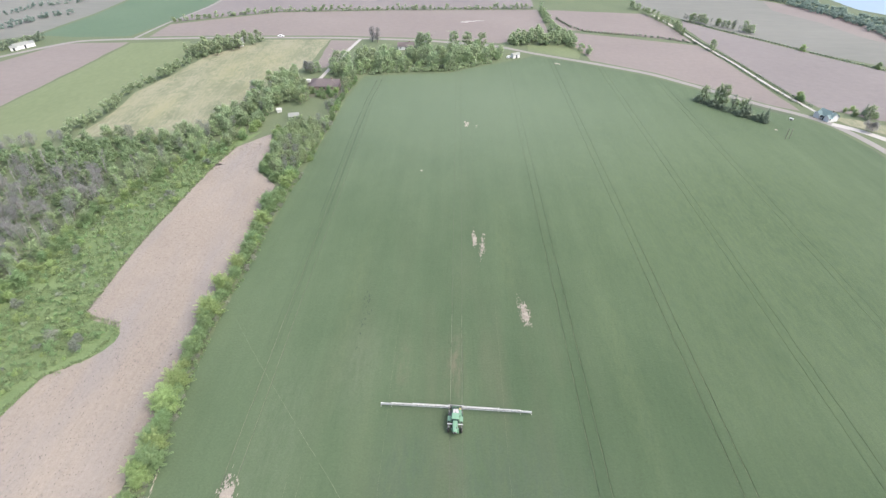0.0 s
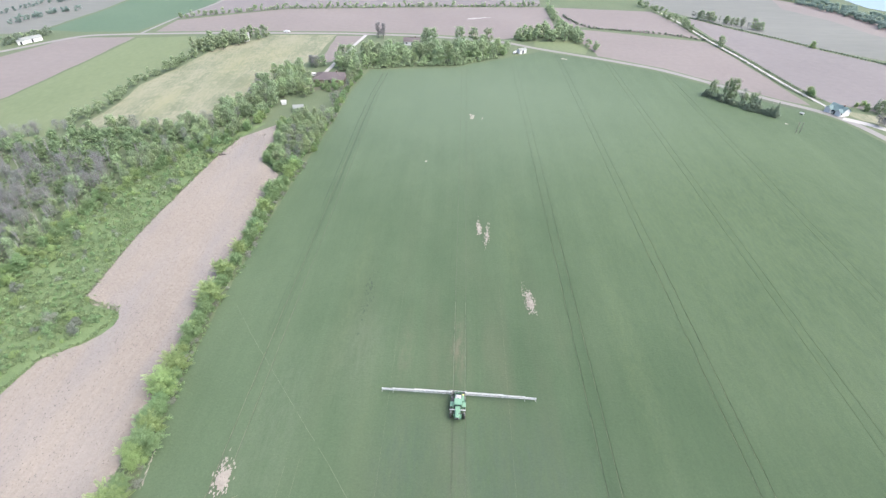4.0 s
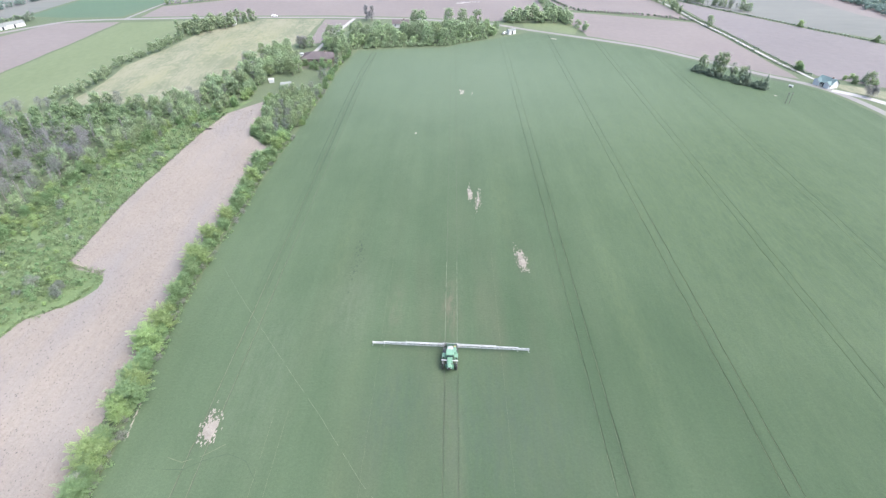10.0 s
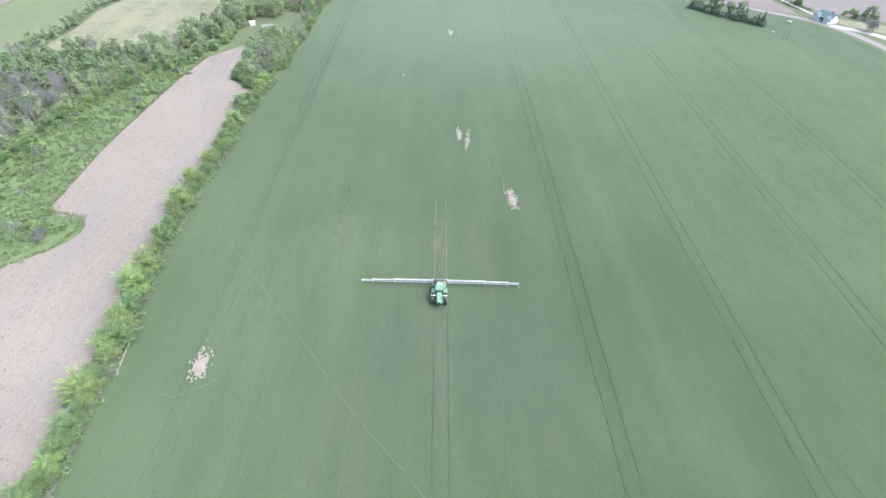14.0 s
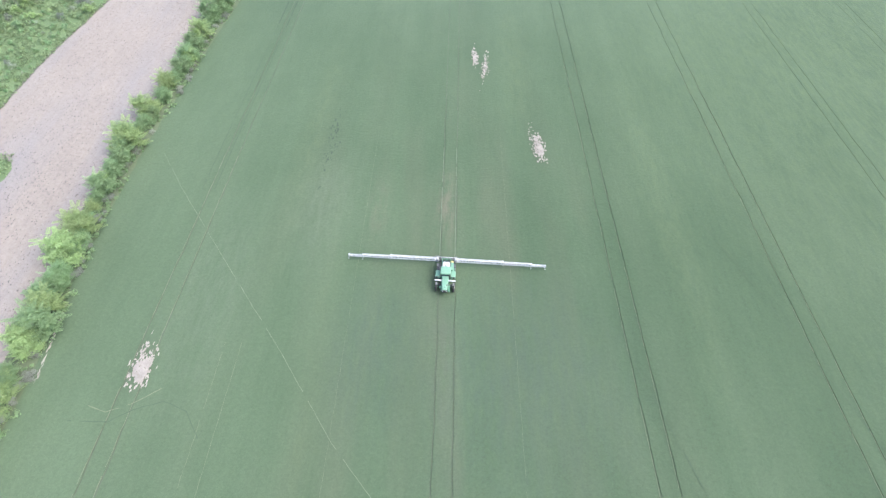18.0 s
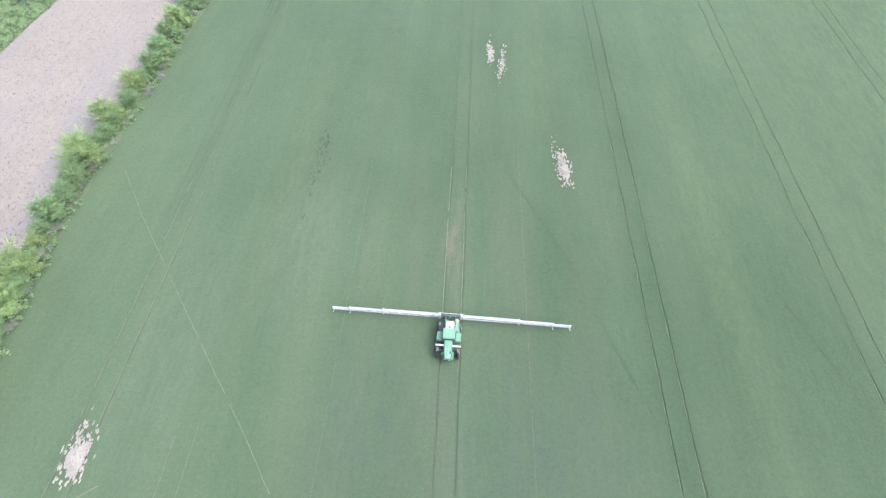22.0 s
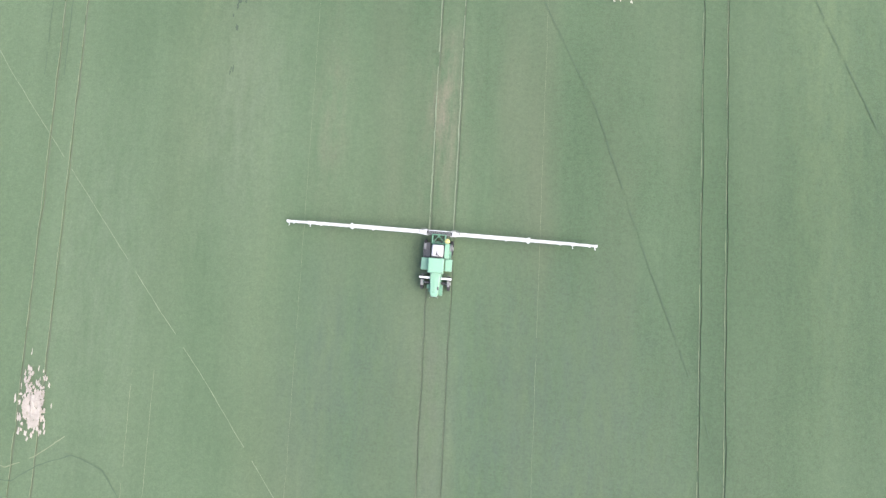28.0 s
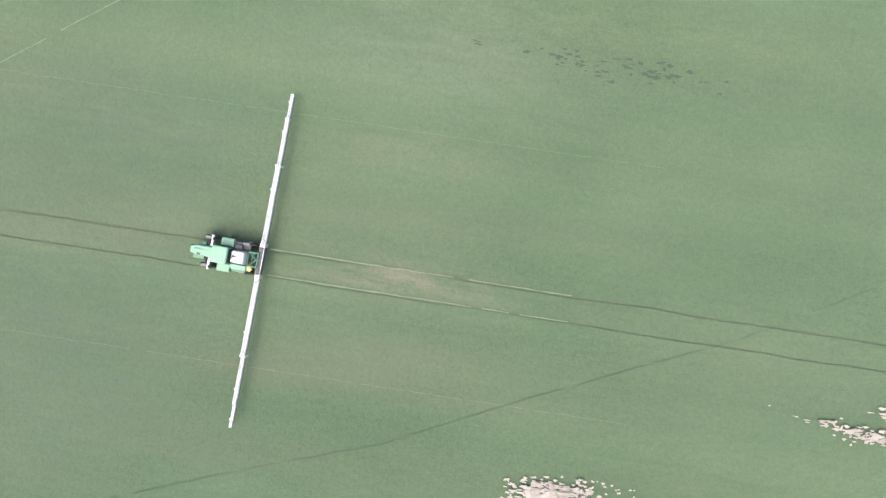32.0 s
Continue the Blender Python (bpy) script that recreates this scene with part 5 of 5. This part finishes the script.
def shed(x, y, turn, w, d, h, rh, wall, roof, label):
    top = new("shed")
    top.matrix_basis = pose(x, y, 0, 0, 0, turn)
    bm = bmesh.new()
    box(bm, -w / 2, w / 2, -d / 2, d / 2, 0, h)
    for s in (-1, 1):
        bm.faces.new([bm.verts.new(p) for p in ((s * w / 2, -d / 2, h), (s * w / 2, d / 2, h), (s * w / 2, 0, h + rh))])
    part("wall", bm, wall, top)
    for s in (-1, 1):
        bm = bmesh.new()
        q = [(-w / 2 - 0.3, s * (d / 2 + 0.3), h - 0.3 * rh / (d / 2) + 0.08), (w / 2 + 0.3, s * (d / 2 + 0.3), h - 0.3 * rh / (d / 2) + 0.08), (w / 2 + 0.3, 0, h + rh + 0.08), (-w / 2 - 0.3, 0, h + rh + 0.08)]
        bm.faces.new([bm.verts.new(p) for p in q])
        bmesh.ops.solidify(bm, geom=bm.faces[:], thickness=0.1)
        part("roof_sheet", bm, roof, top)
    bm = bmesh.new()
    box(bm, -0.6, 0.6, -d / 2 - 0.05, -d / 2 + 0.02, 0, min(2.1, h - 0.1), 0.02)
    part("door", bm, M_WINDOW, top)
    return tagged(top, label, "shed")


shed(-86.8, 264.0, 192, 2.4, 1.8, 1.6, 0.6, M_WHITE, M_WHITE, "small white garden shed")
shed(-77.0, 256, 196, 5.0, 4.2, 1.9, 1.1, M_ROOF_GREY, M_ROOF_GREY, "pale grey-green shed at the copse")
shed(-292, 367, 60, 13, 5, 2.4, 1.3, M_WHITE, M_ROOF_GREY, "long white farm building beside trees")
shed(-294, 360, 40, 4, 3, 2.0, 1.0, M_WHITE, M_ROOF_GREY, "small white farm outbuilding")
shed(47, 372.5, 30, 5.5, 3.0, 2.4, 1.0, M_WHITE, M_ROOF_GREY, "white open shed beside the road")
shed(28.5, 373, 20, 3.4, 2.6, 2.2, 0.9, M_WHITE, M_WHITE, "small white shed under trees")
shed(18, 357, 40, 2.4, 2.2, 2.0, 0.8, M_WHITE, M_WHITE, "small white hut at the grove's edge")


def vehicle(name, x, y, turn, paint, label, van=False):
    top = new(name)
    top.matrix_basis = pose(x, y, 0, 0, 0, turn)
    bm = bmesh.new()
    box(bm, -2.3, 2.3, -0.9, 0.9, 0.35, 1.0, 0.12)
    part("body", bm, paint, top)
    bm = bmesh.new()
    box(bm, *((-2.2, 1.4) if van else (-1.5, 1.1)), -0.82, 0.82, 0.96, 2.0 if van else 1.5, 0.1, 0.85)
    part("cabin", bm, paint, top)
    for s in (-1, 1):
        bm = bmesh.new()
        box(bm, -1.0, 0.9, s * 0.8 - 0.03, s * 0.8 + 0.03, 1.05, 1.4)
        part("side_window", bm, M_WINDOW, top)
        for a in (-1.4, 1.4):
            bm = bmesh.new()
            rod(bm, (a, s * 0.75, 0.33), (a, s * 0.95, 0.33), 0.33, seg=14)
            part("wheel", bm, M_TYRE, top)
    return tagged(top, label, "car")


vehicle("van", -82.0, 311, 15, M_WHITE, "white van parked beside the brown house", True)
vehicle("car", -126, 411, 4, M_WHITE, "white car on the back road")
vehicle("car", 42.5, 371.5, 60, M_WHITE, "pale car beside the white shed")
shed(186, 271.5, -45, 1.5, 1.0, 0.8, 0.35, M_WHITE, M_WHITE, "small white utility box beside the road")


def power_pole(x, y, label):
    top = new("power_pole")
    top.matrix_basis = pose(x, y, 0)
    bm = bmesh.new()
    rod(bm, (0, 0, -0.2), (0, 0, 5.6), 0.15, 0.1, 8)
    part("post", bm, M_POLE, top)
    bm = bmesh.new()
    box(bm, -0.6, 0.6, -0.06, 0.06, 5.1, 5.22)
    part("crossarm", bm, M_POLE, top)
    return tagged(top, label, "power pole", group="poles in the field")


power_pole(170.2, 246, "weathered wooden pole standing in the crop")
power_pole(172.0, 246, "weathered wooden pole standing in the crop")


# ---- the crop sprayer ----
def sprayer():
    top = new("crop_sprayer")
    P = lambda name, bm, m, label="", parent=None, smooth=False: part(name, bm, m, parent or top, label, smooth)
    # front is towards -y, the boom hangs behind at y = 0
    bm = bmesh.new()
    for s in (-1, 1):
        box(bm, s * 0.62 - 0.1, s * 0.62 + 0.1, -7.4, -0.9, 1.15, 1.4, 0.03)
    for y in (-7.2, -5.3, -3.4, -1.1):
        box(bm, -0.62, 0.62, y - 0.1, y + 0.1, 1.16, 1.38, 0.02)
    P("chassis", bm, M_PAINT_GREEN)
    # wheels on legs
    for y in (-6.2, -1.75):
        bm = bmesh.new()
        box(bm, -1.45, 1.45, y - 0.14, y + 0.14, 1.3, 1.52, 0.04)
        P("axle", bm, M_STEEL)
        for s in (-1, 1):
            bm = bmesh.new()
            box(bm, s * 1.42 - 0.12, s * 1.42 + 0.12, y - 0.16, y + 0.16, 0.75, 1.7, 0.05)
            P("wheel_leg", bm, M_PAINT_GREEN)
            bm = bmesh.new()
            ring = []
            prof = [(0.52, -0.13), (0.78, -0.17), (0.9, -0.13), (0.93, 0), (0.9, 0.13), (0.78, 0.17), (0.52, 0.13)]
            n = 28
            for k in range(n):
                a = 2 * math.pi * k / n
                g = 1.0 if k % 2 else 0.965
                ring.append([bm.verts.new((s * 1.55 + u, y + r * g * math.cos(a), 0.93 + r * g * math.sin(a))) for r, u in prof])
            for k in range(n):
                for i in range(len(prof) - 1):
                    bm.faces.new((ring[k][i], ring[k][i + 1], ring[(k + 1) % n][i + 1], ring[(k + 1) % n][i]))
            bmesh.ops.recalc_face_normals(bm, faces=bm.faces[:])
            tyre = P("tyre", bm, M_TYRE)
            bm = bmesh.new()
            rod(bm, (s * 1.42, y, 0.93), (s * 1.68, y, 0.93), 0.53, seg=20)
            rod(bm, (s * 1.66, y, 0.93), (s * 1.76, y, 0.93), 0.2, seg=12)
            P("rim", bm, M_RIM, "grey steel rim", tyre)
            bm = bmesh.new()
            box(bm, s * 1.53 - 0.15, s * 1.53 + 0.15, y - 0.42, y + 0.3, 1.88, 1.93, 0.02)
            P("mudguard", bm, M_GUARD, "dusty grey mudguard")
    # nose, cab, tank
    bm = bmesh.new()
    box(bm, -0.62, 0.62, -7.95, -4.75, 1.4, 2.25, 0.16)
    bmesh.ops.subdivide_edges(bm, edges=[e for e in bm.edges if abs(e.verts[0].co.y - e.verts[1].co.y) > 2], cuts=7, use_grid_fill=True)
    for v in bm.verts:
        u = min(1, max(0, (v.co.y + 7.95) / 3.2))
        k = (0.55 + 0.45 * min(1, u / 0.16) ** 0.5) * (0.74 + 0.26 * u)
        v.co.x *= k if v.co.z > 1.7 else min(1, k + 0.12)
        if v.co.z > 2:
            v.co.z += 0.2 * (v.co.y + 7.95) / 3.2
    P("hood", bm, M_PAINT_PALE, "pale green engine hood", smooth=False)
    bm = bmesh.new()
    box(bm, -0.2, 0.2, -7.6, -5.0, 2.24, 2.4, 0.06, 0.8)
    P("hood_ridge", bm, M_PAINT_PALE)
    bm = bmesh.new()
    box(bm, 0.55, 0.92, -7.75, -6.45, 1.3, 1.72, 0.06)
    P("front_step", bm, M_PAINT_GREEN, "green step beside the hood")
    bm = bmesh.new()
    box(bm, -0.95, -0.55, -7.0, -6.5, 1.3, 1.62, 0.05)
    P("battery_box", bm, M_PAINT_GREEN, "green box beside the hood")
    bm = bmesh.new()
    box(bm, -0.45, 0.45, -8.02, -7.94, 1.5, 2.1, 0.02)
    P("grille", bm, M_STEEL)
    for s in (-1, 1):
        bm = bmesh.new()
        box(bm, s * 0.34 - 0.1, s * 0.34 + 0.1, -8.03, -7.93, 1.85, 2.0, 0.02)
        P("headlight", bm, M_WHITE)
    bm = bmesh.new()
    box(bm, -0.82, 0.82, -4.9, -3.3, 1.45, 3.1, 0.08, 0.94)
    P("cab_window", bm, M_GLASS, "tinted cab glass")
    bm = bmesh.new()
    box(bm, -0.95, 0.95, -5.1, -3.2, 3.1, 3.36, 0.1, 0.9)
    P("cab_roof", bm, M_PAINT_PALE, "pale green cab roof")
    for s in (-1, 1):
        for y in (-4.85, -3.35):
            bm = bmesh.new()
            rod(bm, (s * 0.8, y, 1.45), (s * 0.78, y, 3.12), 0.06)
            P("cab_pillar", bm, M_PAINT_GREEN)
        bm = bmesh.new()
        rod(bm, (s * 0.8, -5.0, 2.6), (s * 1.5, -5.3, 2.6), 0.03)
        P("mirror_arm", bm, M_STEEL)
        bm = bmesh.new()
        box(bm, s * 1.5 - 0.14, s * 1.5 + 0.14, -5.36, -5.28, 2.3, 2.8, 0.02)
        P("mirror", bm, M_STEEL)
        # side tanks and platform
        bm = bmesh.new()
        box(bm, s * 1.38 - 0.42, s * 1.38 + 0.42, -4.7, -3.2, 1.45, 2.05, 0.1)
        P("side_tank", bm, M_PAINT_PALE, "pale green side tank beside the cab")
        bm = bmesh.new()
        box(bm, s * 1.28 - 0.34, s * 1.28 + 0.34, -3.15, -1.3, 1.62, 1.72, 0.02)
        P("platform", bm, M_PAINT_GREEN if s > 0 else M_STEEL)
        # white cradle arms over the front axle
        bm = bmesh.new()
        box(bm, s * 1.25 - 0.62, s * 1.25 + 0.62, -5.78, -5.52, 2.0, 2.16, 0.03)
        P("boom_cradle", bm, M_BOOM, "white boom rest")
        bm = bmesh.new()
        rod(bm, (s * 0.9, -5.65, 1.4), (s * 0.9, -5.65, 2.02), 0.06)
        P("cradle_post", bm, M_STEEL)
        for y in (-3.1, -1.4):
            bm = bmesh.new()
            rod(bm, (s * 1.6, y, 1.7), (s * 1.6, y, 2.6), 0.025)
            P("rail_post", bm, M_STEEL)
        bm = bmesh.new()
        rod(bm, (s * 1.6, -3.1, 2.6), (s * 1.6, -1.4, 2.6), 0.025)
        P("handrail", bm, M_STEEL)
    bm = bmesh.new()
    box(bm, 0.78, 1.36, -3.2, -1.25, 1.5, 2.25, 0.08, 0.94)
    P("side_panel", bm, M_PAINT_PALE, "green side panel beside the tank")
    bm = bmesh.new()
    box(bm, -1.3, -0.8, -3.1, -2.2, 1.74, 2.0, 0.05)
    P("control_box", bm, M_STEEL)
    for s, y in ((-1, -4.6), (1, -4.6), (1, -3.6)):
        bm = bmesh.new()
        rod(bm, (s * 0.6, y, 3.34), (s * 0.6, y, 3.42), 0.07, seg=10)
        P("work_light", bm, M_PAINT_PALE)
    for y in (-6.9, -6.3, -5.7):
        bm = bmesh.new()
        box(bm, 0.28, 0.5, y - 0.2, y + 0.2, 2.25, 2.33, 0.01)
        P("hood_vent", bm, M_STEEL)
    for s in (-1, 1):
        bm = bmesh.new()
        rod(bm, (s * 0.7, -6.2, 1.5), (s * 1.42, -6.2, 1.75), 0.08)
        rod(bm, (s * 0.7, -6.6, 1.4), (s * 1.42, -6.3, 1.2), 0.05)
        P("suspension_arm", bm, M_STEEL)
        bm = bmesh.new()
        rod(bm, (s * 0.3, -1.2, 1.9), (s * 0.5, -0.2, 1.5), 0.06)
        rod(bm, (s * 0.3, -1.2, 1.4), (s * 1.2, -0.1, 1.2), 0.04)
        P("hose", bm, M_STEEL)
        bm = bmesh.new()
        rod(bm, (s * 1.6, 0, 1.8), (s * 3.4, 0, 1.72), 0.05)
        P("fold_cylinder", bm, M_BOOM)
    bm = bmesh.new()
    box(bm, -0.55, 0.55, -7.2, -4.9, 1.95, 2.02, 0.01)
    P("hood_seam", bm, M_PAINT_GREEN)
    for k in range(4):
        bm = bmesh.new()
        box(bm, -1.98, -1.82, -4.4, -3.9, 0.5 + 0.28 * k, 0.54 + 0.28 * k)
        P("ladder_step", bm, M_STEEL)
    bm = bmesh.new()
    rod(bm, (0.72, -5.0, 2.2), (0.72, -5.0, 3.3), 0.07, seg=10)
    P("exhaust", bm, M_STEEL)
    bm = bmesh.new()
    box(bm, -0.75, 0.75, -3.15, -1.45, 1.42, 2.75, 0.22, 0.86)
    P("tank", bm, M_TANK, "white solution tank", smooth=False)
    bm = bmesh.new()
    rod(bm, (-0.05, -2.75, 2.70), (-0.05, -2.75, 2.80), 0.11, seg=16)
    rod(bm, (-0.05, -2.75, 2.8), (0.0, -2.3, 2.82), 0.04)
    rod(bm, (-0.05, -2.75, 2.8), (0.24, -2.95, 2.8), 0.04)
    P("tank_lid", bm, M_STEEL, "dark tank lid and hose")
    bm = bmesh.new()
    bmesh.ops.create_uvsphere(bm, u_segments=16, v_segments=8, radius=0.34, matrix=Matrix.Translation((1.0, -1.0, 1.95)) @ Matrix.Diagonal((1, 1, 0.75, 1)))
    P("rinse_tank", bm, M_YCAP, "round yellow rinse tank", smooth=True)
    # open rear frame that carries the boom
    bm = bmesh.new()
    for s in (-1, 1):
        rod(bm, (s * 0.75, -1.35, 1.3), (s * 0.75, -0.25, 1.3), 0.07)
        rod(bm, (s * 0.75, -1.35, 2.0), (s * 0.75, -0.25, 2.0), 0.07)
        rod(bm, (s * 0.75, -0.25, 0.9), (s * 0.75, -0.25, 2.2), 0.07)
        rod(bm, (s * 0.75, -1.3, 1.95), (-s * 0.1, -0.3, 1.95), 0.05)
    for y in (-1.35, -0.25):
        rod(bm, (-0.75, y, 2.0), (0.75, y, 2.0), 0.07)
    P("lift_frame", bm, M_PAINT_GREEN, "open green lift frame")
    bm = bmesh.new()
    for z in (1.0, 1.8):
        box(bm, -1.6, 1.6, -0.2, 0.2, z - 0.06, z + 0.06, 0.02)
    for k in range(8):
        x = -1.5 + 3 * k / 7
        rod(bm, (x, 0, 1.0), (x, 0, 1.8), 0.035)
    rack = P("boom_centre", bm, M_STEEL, "dark centre rack of the boom")
    for y, x in ((-0.24, 1.5), (0.24, 1.65)):
        bm = bmesh.new()
        box(bm, -x, x, y - 0.05, y + 0.05, 1.84, 1.92, 0.015)
        P("rack_bar", bm, M_BOOM if y > 0 else M_GUARD, "pale bar of the centre rack", rack)
    bm = bmesh.new()
    for k in range(6):
        a, b = -1.4 + 2.8 * k / 6, -1.4 + 2.8 * (k + 1) / 6
        rod(bm, (a, -0.24, 1.88), ((a + b) / 2, 0.24, 1.88), 0.03, seg=4)
        rod(bm, ((a + b) / 2, 0.24, 1.88), (b, -0.24, 1.88), 0.03, seg=4)
    P("rack_brace", bm, M_GUARD, "grey zigzag braces", rack)
    for s in (-1, 1):
        bm = bmesh.new()
        box(bm, s * 1.7 - 0.2, s * 1.7 + 0.2, -0.28, 0.3, 0.95, 1.95, 0.05)
        rod(bm, (s * 1.3, -0.35, 1.6), (s * 2.6, -0.2, 1.7), 0.05)
        P("fold_joint", bm, M_RIM, "grey folding joint with a ram", rack)
        bm = bmesh.new()
        arc = [(s * (1.75 + 0.62 * math.cos(a)), -0.1 + 0.55 * math.sin(a), 2.0) for a in [math.pi * k / 6 for k in range(7)]]
        for a, b in zip(arc, arc[1:]):
            rod(bm, a, b, 0.04, seg=5)
        P("hose_loop", bm, M_GUARD, "grey hose loop over the joint", rack)
    # boom wings: three lattice sections a side
    for s in (-1, 1):
        sections = ((1.7, 10.4, 0.38, 0.75), (10.4, 15.6, 0.28, 0.6), (15.6, 18.2, 0.2, 0.4))
        for x0, x1, wdt, hgt in sections:
            bm = bmesh.new()
            lo, hi = 1.0, 1.0 + hgt
            for y in (-wdt / 2, wdt / 2):
                box(bm, min(s * x0, s * x1), max(s * x0, s * x1), y - 0.045, y + 0.045, hi - 0.05, hi + 0.05)
            box(bm, min(s * x0, s * x1), max(s * x0, s * x1), -0.09, 0.09, lo - 0.06, lo + 0.06)
            if x0 < 15:
                box(bm, min(s * x0, s * x1), max(s * x0, s * x1), -wdt / 2 + 0.02, wdt / 2 - 0.02, hi - 0.16, hi - 0.12)
            n = max(4, round((x1 - x0) / 0.55))
            for k in range(n):
                a, b = s * (x0 + (x1 - x0) * k / n), s * (x0 + (x1 - x0) * (k + 1) / n)
                m = (a + b) / 2
                for y in (-wdt / 2, wdt / 2):
                    rod(bm, (a, y, hi), (m, 0, lo), 0.03, seg=4)
                    rod(bm, (m, 0, lo), (b, y, hi), 0.03, seg=4)
                rod(bm, (a, -wdt / 2, hi), (m, wdt / 2, hi), 0.03, seg=4)
                rod(bm, (m, wdt / 2, hi), (b, -wdt / 2, hi), 0.03, seg=4)
            wing = P("boom_section", bm, M_BOOM, "white lattice boom section")
            bm = bmesh.new()
            big = 0.14 if x1 < 11 else 0.05
            box(bm, s * x1 - 0.1, s * x1 + 0.1, -wdt / 2 - big, wdt / 2 + 0.02 + big, lo, hi + 0.1, 0.03)
            box(bm, s * (x1 - 0.22) - 0.14, s * (x1 - 0.22) + 0.14, -wdt / 2 - big / 2, wdt / 2 + 0.02, hi - 0.1, hi + 0.08, 0.02)
            P("boom_hinge", bm, M_BOOM, "", wing)
            bm = bmesh.new()
            rod(bm, (s * x0, 0.12, lo - 0.12), (s * x1, 0.12, lo - 0.12), 0.03)
            for k in range(int((x1 - x0) / 0.5)):
                x = s * (x0 + 0.25 + 0.5 * k)
                rod(bm, (x, 0.12, lo - 0.12), (x, 0.12, lo - 0.28), 0.025, seg=5)
            P("nozzle_line", bm, M_STEEL, "dark pipe with spray nozzles", wing)
            x = s * (x0 + (x1 - x0) * 0.7)
            bm = bmesh.new()
            box(bm, x - 0.1, x + 0.1, -wdt / 2 - 0.15, wdt / 2 - 0.1, hi + 0.02, hi + 0.12, 0.03)
            P("valve_block", bm, M_BOOM, "small white valve block", wing)
            if x1 > 14:
                bm = bmesh.new()
                rod(bm, (s * (x1 - 0.1), 0, lo), (s * (x1 + 0.05), -0.45, lo - 0.35), 0.05)
                P("tip_guard", bm, M_BOOM, "", wing)
    return tagged(top, "green self-propelled crop sprayer with white booms spread wide", "sprayer")


machine = sprayer()
machine.matrix_basis = pose(7.5, 78.0, 0, 0, 0, -1.90) @ Matrix.Diagonal((1, 0.935, 1, 1))
